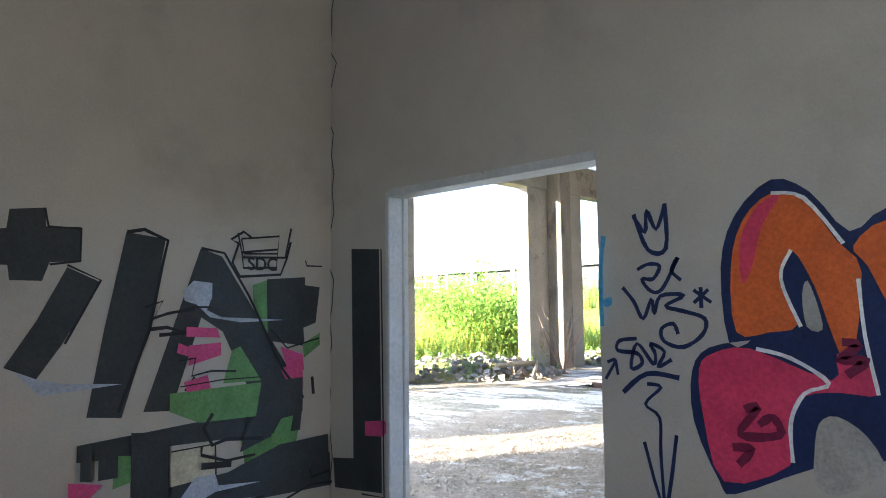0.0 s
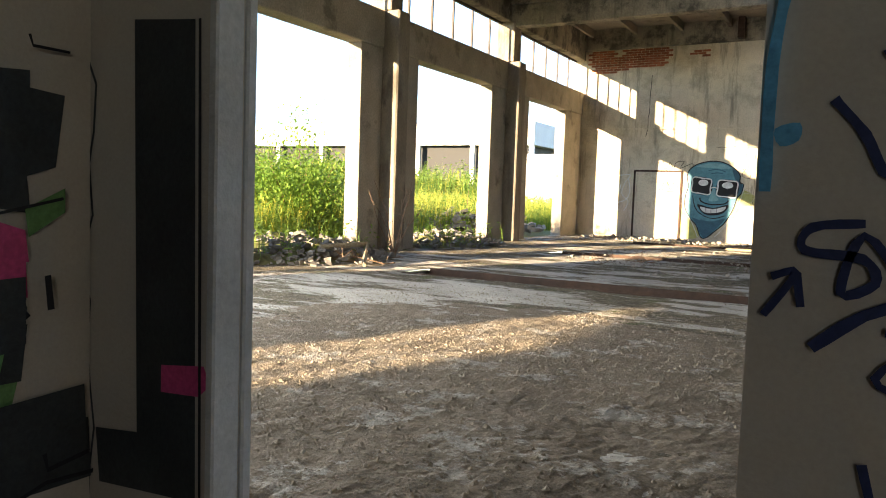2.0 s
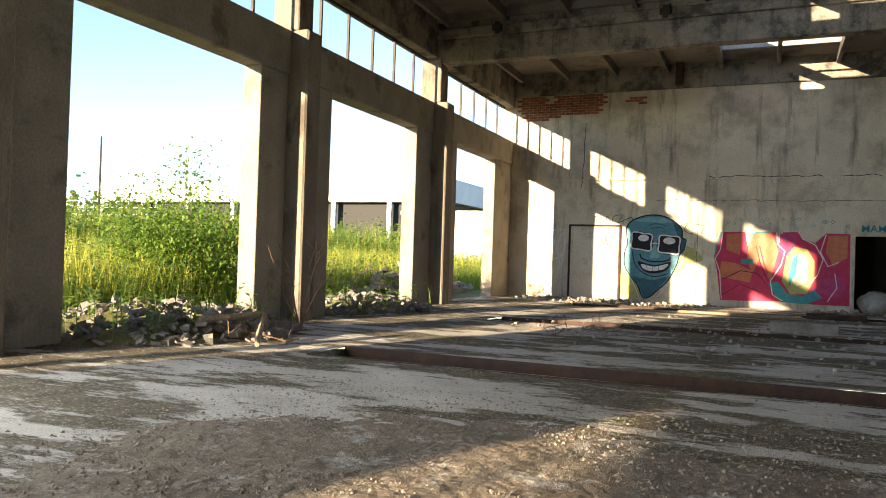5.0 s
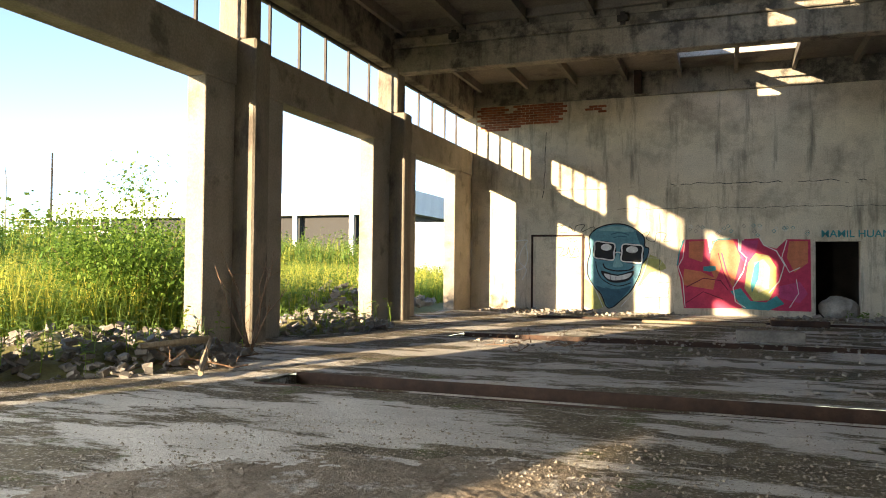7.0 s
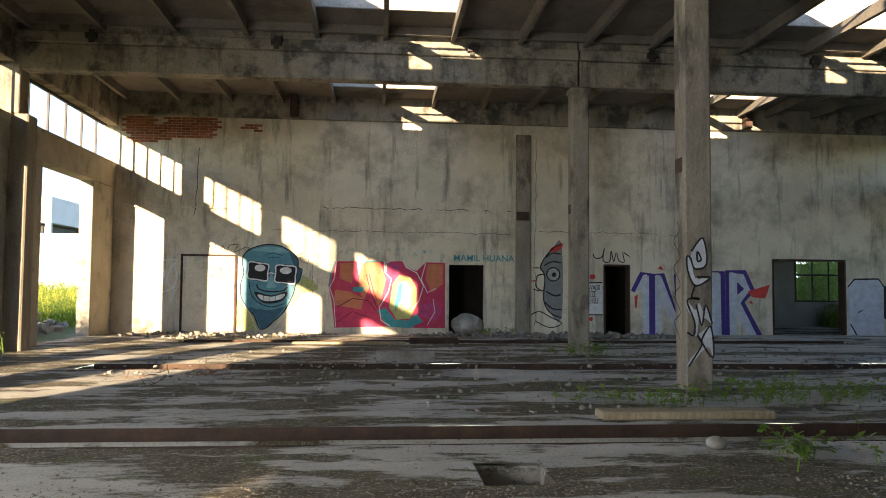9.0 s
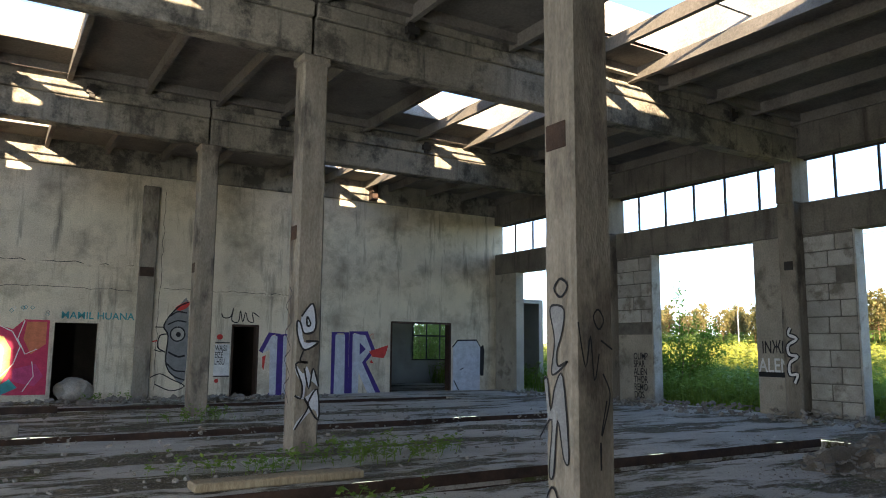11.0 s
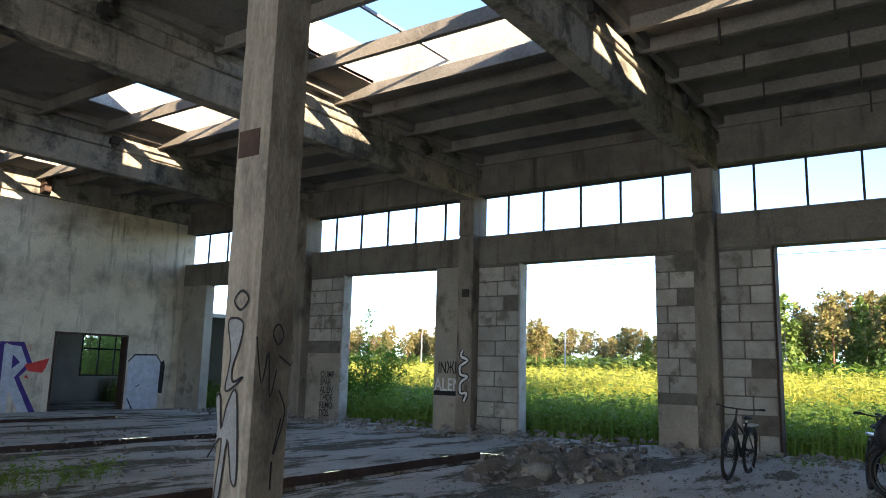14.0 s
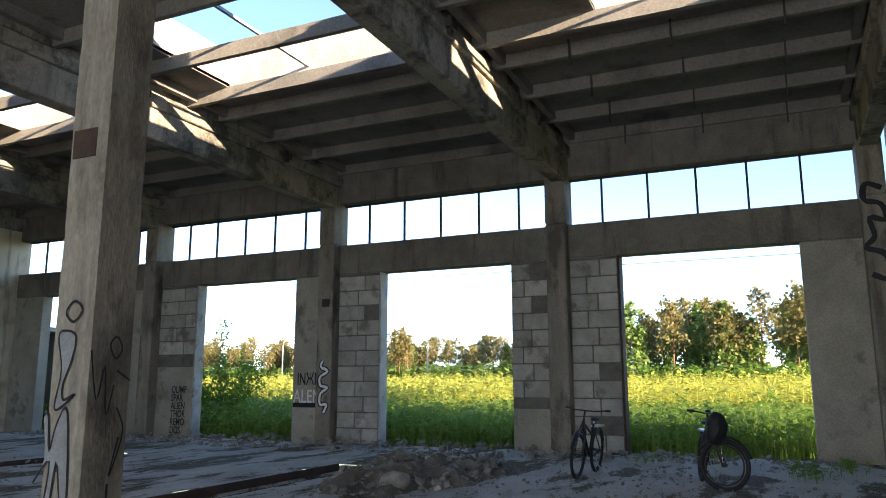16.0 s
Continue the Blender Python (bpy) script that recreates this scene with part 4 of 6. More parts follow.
wallpaint("graffiti_sign", [("fill", "white", 0, A("900,315 1012,312 1010,378 895,380")), ("line", "black", 0.015, A("900,315 1012,312 1010,378 895,380 900,315"))]
          + [("line", "grey", 0.03, A("%d,%d %d,%d" % (905 + d, y, 930 + d, y - 3))) for y in (335, 360) for d in (0, 36, 72)],
          on_north, "white painted sign with two lines of black writing", curved=False)
wallpaint("graffiti_tag", [("line", "white", 0.03, A("265,130 300,120 290,160 270,200 300,240 320,180 300,170 280,250")),
                           ("line", "white", 0.03, A("310,125 370,122 345,160 330,220 365,260 345,310")), ("line", "white", 0.03, A("360,140 372,200 355,250 300,270"))],
          on_north, "white sprayed tag on bare plaster")
wallpaint("graffiti_tag", [("line", "black", 0.018, A("510,60 540,50 520,80 560,85 570,55 590,85 600,55 640,50 620,85 680,60 685,85")),
                           ("line", "black", 0.014, A("900,95 930,85 915,115 950,130 960,90 1000,95 990,130 1035,120"))], on_north, "thin black scrawl above the closed door")


def on_door(u, v, lift):
    return (u, 23.955 - lift, v)


wallpaint("graffiti_tag", [("line", "black", 0.018, A("515,155 545,160 525,195 560,185 565,155 580,195 600,150 615,195 560,205")), ("line", "black", 0.014, A("560,118 585,112 608,120 585,130 560,118"))],
          on_door, "black scrawl on the closed door")

wallpaint("graffiti_mural", [
    ("fill", "rose", 0, B("95,120 195,118 205,180 240,120 320,118 330,170 345,118 405,115 420,145 470,160 510,120 600,122 602,425 470,425 380,415 300,420 100,425 85,300 70,230")),
    ("fill", "coral", 0, B("120,130 185,125 175,220 120,200")), ("fill", "coral", 0, B("215,125 300,122 330,200 300,330 255,240 230,300 205,240")),
    ("fill", "coral", 0, B("100,250 170,260 230,290 220,340 160,330 95,320")), ("fill", "coral", 0, B("520,130 590,128 590,220 540,260 510,200")),
    ("fill", "pink", 0, B("335,125 400,125 390,180 360,240 330,200")), ("fill", "pink", 0, B("480,320 560,300 590,350 560,390 480,370")),
    ("fill", "olive", 0, B("360,220 390,180 440,190 470,240 470,320 440,380 380,385 345,330")),
    ("fill", "cream", 0, B("385,220 420,205 445,240 440,330 400,350 375,300")), ("fill", "teal", 0, B("385,230 405,210 400,290 375,350 370,310")),
    ("fill", "teal", 0, B("290,345 330,330 370,385 430,390 470,360 500,395 440,425 340,420")), ("fill", "teal", 0, B("180,238 230,235 232,255 205,262 180,258")),
    ("line", "teal", 0.04, B("72,235 80,180 98,122")), ("line", "teal", 0.04, B("205,180 225,130 240,120 290,118")),
    ("line", "white", 0.02, B("105,120 95,200 75,240 95,300 105,420")), ("line", "white", 0.025, B("320,118 325,170 355,200 340,260 300,330 310,390 350,415")),
    ("line", "white", 0.025, B("405,115 420,145 470,170 500,230 480,300 440,350")), ("line", "white", 0.025, B("510,125 490,200 520,260 560,240")),
    ("line", "white", 0.02, B("545,290 555,350 520,410")), ("line", "plum", 0.025, B("110,330 180,290 250,300 280,340")),
    ("line", "plum", 0.02, B("110,400 180,350 260,380")), ("line", "plum", 0.02, B("240,180 260,260 290,330")), ("line", "rose", 0.03, B("255,180 275,260 290,300")),
], on_north, "pink, orange and teal wild-style letters on the wall", curved=False)
ring = []
for k in range(26):
    u, v = 6.3 + 3.4 * random.random(), 2.22 + 0.28 * random.random()
    ring.append(("line", random.choice(("teal", "white", "grey")), 0.014, oval(u, v, 0.05, 0.05, 4) + oval(u, v, 0.05, 0.05, 4)[:1]))
wallpaint("graffiti_tag", ring, on_north, "scattered small painted squares and triangles above the letters", curved=False)
lettering("graffiti_lettering", "MAMIL HUANA", 0.27, pose(9.85, 23.994, 2.17, 90, 0, 0), "teal", "teal hand-painted words above the doorway")
FACE2 = B("1145,25 1100,50 1060,100 1045,140 1065,180 1060,290 1090,350 1145,375")
wallpaint("graffiti_mural", [
    ("fill", "grey", 0, FACE2), ("fill", "red", 0, B("1090,50 1145,22 1145,45 1110,65")), ("fill", "wallgrey", 0, oval(*B("1105,170")[0], 0.22, 0.22)),
    ("line", "black", 0.04, FACE2), ("line", "black", 0.04, oval(*B("1105,170")[0], 0.2, 0.2) + oval(*B("1105,170")[0], 0.2, 0.2)[:1]),
    ("fill", "black", 0, oval(*B("1108,172")[0], 0.07, 0.07)), ("line", "black", 0.04, B("1070,90 1100,70 1140,75")), ("line", "black", 0.04, B("1060,130 1100,110 1140,115")),
    ("line", "black", 0.05, B("1070,250 1110,270 1140,265")), ("line", "black", 0.04, B("1060,170 1030,180 1025,230 1055,250")), ("line", "black", 0.04, B("1065,300 1100,330 1145,335")),
    ("line", "black", 0.03, B("1000,360 1040,345 1090,370 1145,400 1090,420 1020,390")), ("line", "black", 0.03, B("1010,140 1045,140")), ("line", "black", 0.03, B("1010,240 1040,250")),
    ("fill", "red", 0, oval(*B("975,135")[0], 0.09, 0.09)), ("line", "red", 0.04, B("1000,205 1020,200")),
], on_north, "black and grey cartoon head sprayed on the wall")
wallpaint("graffiti_mural", [
    ("line", "violet", 0.16, C("268,245 300,178 330,178 330,405 300,405")), ("line", "violet", 0.16, C("345,405 345,180 378,180 430,320 430,180 462,180 462,405")),
    ("line", "violet", 0.18, C("555,410 555,168 606,168 606,410")), ("line", "violet", 0.18, C("628,410 628,165 690,170 722,235 682,285 748,410")),
    ("fill", "silver", 0, C("272,250 305,185 328,185 328,402 304,402 300,235")),
    ("fill", "silver", 0, C("350,185 374,185 428,325 434,185 458,185 458,402 432,402 376,285 374,402 350,402")),
    ("fill", "silver", 0, C("560,175 600,175 602,408 558,408")), ("fill", "silver", 0, C("632,172 688,176 715,235 676,285 738,408 702,408 662,325 660,408 634,408")),
    ("fill", "violet", 0, C("664,205 690,232 664,255")),
    ("fill", "red", 0, C("705,240 790,215 780,250 770,268 720,262")), ("fill", "red", 0, C("360,158 372,148 384,165")), ("fill", "red", 0, C("272,262 285,256 280,312 273,300")),
    ("line", "red", 0.02, C("705,180 720,168 722,190")), ("fill", "red", 0, C("708,285 716,275 726,290")),
], on_north, "large silver letters with violet outlines", curved=False)
wallpaint("graffiti_sign", [("fill", "white", 0, C("100,218 152,218 154,330 98,330")), ("line", "black", 0.03, C("100,212 152,212")), ("line", "black", 0.03, C("98,333 154,333"))],
          on_north, "white poster-like painted sign beside the dark doorway", curved=False)
lettering("graffiti_lettering", "WAJSII\nEIZE\nLHSU", 0.25, pose(13.96, 23.990, 1.33, 90, 0, 0), "black", "black hand lettering on the white sign").scale = (0.5, 1, 1)
wallpaint("graffiti_tag", [("line", "black", 0.03, C("118,105 125,122 150,118 160,85 155,130 180,135 185,95 195,135 205,100 215,130 235,135 230,100 255,115")),
                           ("fill", "red", 0, oval(*C("116,192")[0], 0.09, 0.08)), ("fill", "red", 0, oval(*C("110,348")[0], 0.06, 0.06))],
          on_north, "black sprayed tag above the dark doorway")
wallpaint("graffiti_mural", [("fill", "silver", 0, [(22.25, 0.0), (22.25, 1.5), (22.45, 1.72), (23.25, 1.74), (23.42, 1.5), (23.4, 0.0)]),
                             ("line", "black", 0.05, [(22.23, 1.5), (22.45, 1.74), (23.25, 1.76), (23.44, 1.5), (23.42, 0.55)]),
                             ("fill", "black", 0, [(23.42, 0.5), (23.42, 1.5), (23.55, 1.6), (23.6, 1.4), (23.56, 0.5)]),
                             ("line", "black", 0.04, [(22.3, 0.35), (22.5, 0.0)]), ("line", "black", 0.03, [(22.55, 0.7), (22.7, 0.78)])],
          on_north, "silver painted panel with black outline on the wall", curved=False)


# paint on columns and on the right-hand piers
def on_col(y, face):
    if face == "x":
        return lambda u, v, lift: (COLUMN_X[y] - 0.237 - lift, y + 0.01 - u * 0.8, v)
    return lambda u, v, lift: (COLUMN_X[y] - 0.035 + u * 0.85, y - 0.172 - lift, v)


def D(s):  # second column, side towards the near end
    return [((float(a) - 228) / 145 * 0.44, 0.05 + (860 - float(b)) * 0.00262) for a, b in (q.split(",") for q in s.split())]


wallpaint("graffiti_tag", [
    ("fill", "silver", 0, D("185,150 250,80 268,215 200,240")), ("fill", "silver", 0, D("160,180 185,185 205,290 280,285 230,325 195,320 165,240")),
    ("fill", "silver", 0, D("160,410 205,460 225,420 250,470 262,430 298,530 255,500 240,540 225,500 215,580 195,590 200,520 165,460")),
    ("fill", "silver", 0, D("160,570 215,590 290,545 300,700 270,650 165,755 175,715 235,650 240,610")),
    ("line", "black", 0.03, D("185,150 250,78 270,215 205,242 180,185 160,180 165,250 195,322 230,327 290,288 215,285")),
    ("line", "black", 0.03, D("218,150 240,190 220,200 218,150")),
    ("line", "black", 0.03, D("205,330 185,390 230,400 160,408 200,520 195,590 160,575")),
    ("line", "black", 0.03, D("210,430 240,540 262,432 298,530")), ("line", "black", 0.03, D("215,590 300,710 290,545 240,610 235,650 165,755")),
], on_col(12, "y"), "silver and black sprayed letters down the column")
wallpaint("graffiti_tag", [("line", "black", 0.02, [(-0.1 + 0.16 * math.sin(k * 2.1), 2.35 - 0.13 * k) for k in range(14)])], on_col(12, "x"), "thin black scrawl down the column edge")


def E2(s):  # third column, side towards the left wall
    return [((float(a) - 110) / 130 * 0.42 , 2.02 - (float(b) - 150) * 0.00175) for a, b in (q.split(",") for q in s.split())]


wallpaint("graffiti_tag", [
    ("fill", "grey", 0, E2("75,290 100,270 135,290 130,380 105,470 110,530 150,510 100,560 80,550 95,420")),
    ("fill", "grey", 0, E2("95,620 130,580 150,900 130,910 105,760 85,980 65,975 80,760 30,830 60,750 45,590 60,590 75,720")),
    ("line", "black", 0.018, E2("75,290 100,268 138,290 130,380 105,470 110,530 152,508 100,562 80,552 95,420 75,290")),
    ("line", "black", 0.018, E2("45,590 62,590 75,720 95,620 130,575 152,905 130,912 105,760 85,985 65,980 80,760 25,840")),
    ("line", "black", 0.02, E2("125,155 155,190 125,235 95,195 125,155")), ("line", "black", 0.02, E2("80,1040 102,1090 80,1145 55,1095 80,1040")),
], on_col(6, "x"), "grey and black sprayed figure on the column")
wallpaint("graffiti_tag", [
    ("line", "black", 0.016, [(-0.02, 1.72), (0.04, 1.78), (0.1, 1.70), (0.04, 1.63), (-0.02, 1.72)]),
    ("line", "black", 0.015, [(-0.2, 1.68), (-0.12, 1.35), (-0.06, 1.58), (-0.02, 1.25), (0.04, 1.45)]), ("line", "black", 0.015, [(0.06, 1.55), (0.2, 1.48)]),
    ("line", "black", 0.016, [(0.08, 1.3), (0.16, 1.15), (0.1, 0.95), (0.05, 0.85), (0.12, 1.1)]), ("line", "black", 0.02, [(0.04, 0.8), (0.04, 0.6)]),
], on_col(6, "y"), "thin black tag on the column side")
lettering("graffiti_lettering", "INЖIR", 0.42, pose(24.088, 13.02, 1.42, 90, 0, -90), "black", "black hand-painted letters on the concrete pier").scale = (0.62, 1, 1)
lettering("graffiti_lettering", "ALEN", 0.46, pose(24.085, 13.12, 0.98, 90, 0, -90), "white", "white block letters with black base on the pier").scale = (0.75, 1, 1)
wallpaint("graffiti_mural", [("fill", "black", 0, [(13.14, 0.86), (12.25, 0.86), (12.25, 0.98), (13.14, 0.98)])], lambda u, v, lift: (24.1 - lift, u, v), "black painted bar under the letters", curved=False)
wallpaint("graffiti_tag", [("line", "black", 0.12, [(12.05, 2.0), (12.1, 1.85), (11.9, 1.75), (12.12, 1.6), (12.1, 1.4), (11.9, 1.35), (12.1, 1.2), (12.1, 0.95), (11.92, 0.95), (12.0, 0.75)]),
                           ("line", "white", 0.06, [(12.05, 2.0), (12.1, 1.85), (11.9, 1.75), (12.12, 1.6), (12.1, 1.4), (11.9, 1.35), (12.1, 1.2), (12.1, 0.95), (11.92, 0.95), (12.0, 0.75)])],
          lambda u, v, lift: (23.78 - lift, u, v), "white and black curly tag on the pilaster")
wallpaint("graffiti_tag", [("line", "black", 0.1, [(-0.14, 5.0), (0.12, 5.1), (0.16, 4.8), (-0.1, 4.7), (-0.16, 4.4), (0.1, 4.45), (0.05, 4.1), (0.2, 3.9), (-0.1, 3.75), (-0.15, 3.3), (0.15, 3.4)])],
          lambda u, v, lift: (23.78 - lift, u, v), "thick black tag on the corner pilaster")
lettering("graffiti_lettering", "OLIMP\nSPAR\nALIEN\nTHOR\nREMO\nDOS", 0.27, pose(24.088, 17.2, 1.2, 90, 0, -90), "black", "list of black hand-written words on the pier").scale = (0.7, 1, 1)

# ---- aerated block piers on the east wall ----
east = bpy.data.objects["wall_east"]
block_me = {}
for y0, y1, zb in ((10.65, 11.82, 0.0), (6.32, 7.24, 0.9), (4.84, 5.88, 0.0), (16.47, 17.78, 1.9)):
    z, row = 0.02, 0
    while z < 4.1:
        h = min(0.37, 4.13 - z)
        cut = y0 + (0.62 if row % 2 else 0.42) + random.uniform(-0.06, 0.06)
        for a, b in ((y0, cut), (cut, y1)):
            if z >= zb and h > 0.06 and random.random() > 0.06:
                ob = part("block", boxes((-0.02, 0.03, a + 0.014, b - 0.014, z + 0.012, z + h - 0.012), bevel=0.014), M_BLOCK, east)
                ob.location.x = RIGHT - random.uniform(0.0, 0.015)
        z, row = z + h, row + 1
    part("mortar_bed", boxes((RIGHT - 0.008, RIGHT + 0.02, y0 + 0.005, y1 - 0.005, zb, 4.14)), M_MORTAR, east)
part("gate_post", boxes((RIGHT - 0.03, RIGHT + 0.3, 10.60, 10.645, 0, 4.14)), M_BLOCK, east)
part("gate_post", boxes((RIGHT - 0.03, RIGHT + 0.3, 4.79, 4.835, 0, 4.14)), M_RUST, east)
part("gate_post", boxes((RIGHT - 0.03, RIGHT + 0.3, 16.41, 16.46, 0, 4.14)), M_BLOCK, east)
part("junction_box", boxes((RIGHT - 0.36, RIGHT - 0.321, 11.9, 12.1, 3.32, 3.52)), M_STEEL, east)

# ---- bare brick patch on the far wall ----
north = bpy.data.objects["wall_north"]
me = None
for r in range(10):
    for k in range(15):
        x, z = 0.15 + k * 0.26 + (r % 2) * 0.13, 5.52 + r * 0.077
        if noise.noise((x * 0.8, z * 2.4, 9)) + 0.55 - 0.12 * abs(r - 6) - max(0, (x - 2.6)) * 0.35 > 0.12:
            if me is None:
                ob = part("brick", boxes((0, 0.245, -0.018, 0.01, 0, 0.066), bevel=0.006), M_BRICK, north)
                me = ob.data
            else:
                ob = new("brick", me)
                ob.parent = north
            ob.location = (x, 24.0, z)
part("panel_box", boxes((11.72, 12.1, 23.80, 23.858, 3.40, 3.66), bevel=0.01), M_RUST, north)
for x in (5.1, 18.9):
    part("hanger", boxes((x - 0.1, x + 0.1, 23.6, 23.88, 6.35, 6.98)), M_RUST, north)

# ---- joints and cracks ----
def crack(u0, v0, u1, v1, n, place, w=0.012):
    pts = [(u0 + (u1 - u0) * k / n + random.gauss(0, 0.02), v0 + (v1 - v0) * k / n + random.gauss(0, 0.02)) for k in range(n + 1)]
    return ("line", "charcoal", w, pts)


wallpaint("wall_crack", [crack(4.5, 3.02, 11.6, 3.0, 40, on_north), crack(6, 3.7, 11.6, 3.68, 30, on_north, 0.02), crack(12.3, 0.2, 12.35, 5.9, 30, on_north),
                         crack(12.4, 3.1, 16.8, 3.05, 24, on_north), crack(2.35, 5.4, 2.3, 3.4, 10, on_north, 0.02), crack(16.9, 2.95, 17.0, 2.0, 8, on_north),
                         crack(5.7, 0.1, 5.72, 2.9, 14, on_north)],
          on_north, "dark cracks and joints in the stained plaster", "crack", curved=False)
wallpaint("wall_crack", [crack(7.415, 0.1, 7.415, 3.5, 26, on_south, 0.010)],
          on_south, "thin dark crack down the plaster corner", "crack", curved=False)

# ---- vegetation helpers ----
rng = np.random.default_rng(5)


def blades(name, pts, height, width, material, lean=0.35, leaves=0, leaf=0.08, parent=None):
    """Many blades or leafy stalks as one mesh: each stalk is a bent strip, leaves are quads along it."""
    n = len(pts)
    h = height * rng.uniform(0.55, 1.15, n)
    a = rng.uniform(0, 6.2832, n)
    b = rng.uniform(0, 6.2832, n)
    w = width * rng.uniform(0.7, 1.3, n)
    ln = h * lean * rng.uniform(0.2, 1, n)
    d = np.stack([np.cos(a), np.sin(a), np.zeros(n)], 1)
    s = np.stack([np.cos(b), np.sin(b), np.zeros(n)], 1) * w[:, None] * 0.5
    up = np.array([0, 0, 1.0])
    m1 = pts + d * (ln * 0.3)[:, None] + up * (h * 0.55)[:, None]
    m2 = pts + d * ln[:, None] + up * h[:, None]
    v = np.stack([pts - s, pts + s, m1 + s * 0.8, m1 - s * 0.8, m2], 1).reshape(-1, 3)
    base = np.arange(n)[:, None] * 5
    faces = (base + np.array([0, 1, 2, 3])).tolist() + (base + np.array([3, 2, 4])).tolist()
    verts = [v]
    off = len(v)
    for k in range(leaves):
        f = rng.uniform(0.25, 1.0, n)
        c = pts + d * (ln * f * f)[:, None] + up * (h * f)[:, None]
        az = rng.uniform(0, 6.2832, n)
        L = leaf * rng.uniform(0.6, 1.4, n)
        o = np.stack([np.cos(az), np.sin(az), rng.uniform(-0.4, 0.6, n)], 1) * L[:, None]
        t = np.stack([-np.sin(az), np.cos(az), rng.uniform(-0.5, 0.5, n)], 1) * (L * 0.3)[:, None]
        q = np.stack([c, c + o * 0.5 + t, c + o, c + o * 0.5 - t], 1).reshape(-1, 3)
        verts.append(q)
        faces += (off + np.arange(n)[:, None] * 4 + np.array([0, 1, 2, 3])).tolist()
        off += len(q)
    return raw(name, np.concatenate(verts).tolist(), faces, material, parent)


def scatter(n, x0, x1, y0, y1, z=-0.12):
    return np.stack([rng.uniform(x0, x1, n), rng.uniform(y0, y1, n), np.full(n, z)], 1)


def field(name, near, label, groups):
    for n, area, h, w, m, lv, lf in groups:
        p = scatter(n, *area)
        keep = np.array([noise.noise((a * 0.12, b * 0.12, h)) > -0.25 for a, b, _ in p])
        thing(blades(name, p[keep], h, w, m, 0.35, lv, lf), label, "grass", kind="stuff")


# east field: green belt by the wall, tall yellow weeds behind
field("tall_grass", 1, "lush green grass and weeds outside the gates",
      [(21000, (24.7, 33, -4, 32), 1.0, 0.025, M_GRASS, 3, 0.14), (1200, (26, 32, -3, 30), 1.0, 0.03, M_LEAF, 7, 0.14)])
field("weed_field", 1, "wide field of sunlit yellow-green weeds",
      [(20000, (32, 46, -12, 48), 1.6, 0.03, M_DRY, 6, 0.16), (15000, (42, 80, -30, 90), 2.0, 0.06, M_DRY, 5, 0.26),
       (9000, (75, 150, -30, 150), 2.4, 0.12, M_DRY, 4, 0.5), (9000, (134, 160, 30, 155), 4.6, 0.3, M_BIRCH, 6, 1.2), (2500, (80, 92, -6, 26), 2.8, 0.2, M_LEAF, 6, 0.7), (5000, (30, 70, -20, 70), 1.25, 0.04, M_GRASS, 6, 0.2)])
# west field
field("tall_grass", 1, "tall green grass and weeds outside the gates",
      [(12000, (-9, -2.8, 6, 34), 1.0, 0.022, M_GRASS, 3, 0.10), (6000, (-9, -3, 8, 34), 1.3, 0.02, M_DRY, 2, 0.08), (130, (-2.2, 1.0, 7.6, 11.0, 0.05), 0.55, 0.014, M_GRASS, 5, 0.08), (80, (-1.6, 0.8, 13.4, 16.6, 0.05), 0.5, 0.014, M_GRASS, 5, 0.08),
       (16000, (-30, -8, 8, 70), 1.55, 0.03, M_GRASS, 5, 0.14), (7000, (-30, -8, 8, 70), 1.7, 0.03, M_DRY, 3, 0.12),
       (11000, (-80, -34, 10, 150), 5.4, 0.12, M_GRASS, 6, 0.42), (6000, (-80, -34, 10, 150), 5.0, 0.08, M_DRY, 4, 0.34)])


def bush(x, y, h, r, n, material, label, stems=9, leaf=0.09, taper=0.8):
    root = empty("bush", x, y, -0.12, label, "bush")
    bm = bmesh.new()
    tips = []
    for k in range(stems):
        a = 6.2832 * k / stems + random.random()
        rr = r * random.uniform(0.25, 0.9)
        hh = h * random.uniform(0.55, 1.0) * (1 - 0.45 * rr / r)
        if k == 0:
            rr, hh = 0.1, h
        top = Vector((rr * math.cos(a), rr * math.sin(a), hh))
        mid = Vector((top.x * 0.45, top.y * 0.45, hh * 0.5))
        tube(bm, [(0, 0, 0), mid, top], [0.025, 0.016, 0.004], 4)
        tips.append((mid, top))
    part("stems", bm, M_TWIG, root)
    v, f = [], []
    for i in range(n):
        mid, top = random.choice(tips)
        t = random.random() ** 0.8
        c = (mid.lerp(top, t * 2 - 1) if t > 0.5 else (mid * (t * 2))) + Vector([random.gauss(0, 1) for _ in range(3)]) * r * 0.26 * (1.05 - t * taper)
        c.z = max(0.1, c.z)
        d = Vector([random.gauss(0, 1) for _ in range(3)]).normalized()
        s = d.cross(Vector((random.random(), random.random(), 1))).normalized()
        L = leaf * random.uniform(0.6, 1.3)
        b = len(v)
        v += [c, c + d * L * 0.5 + s * L * 0.28, c + d * L, c + d * L * 0.5 - s * L * 0.28]
        f.append((b, b + 1, b + 2, b + 3))
    raw("crown", [tuple(p) for p in v], f, material, root)
    return root


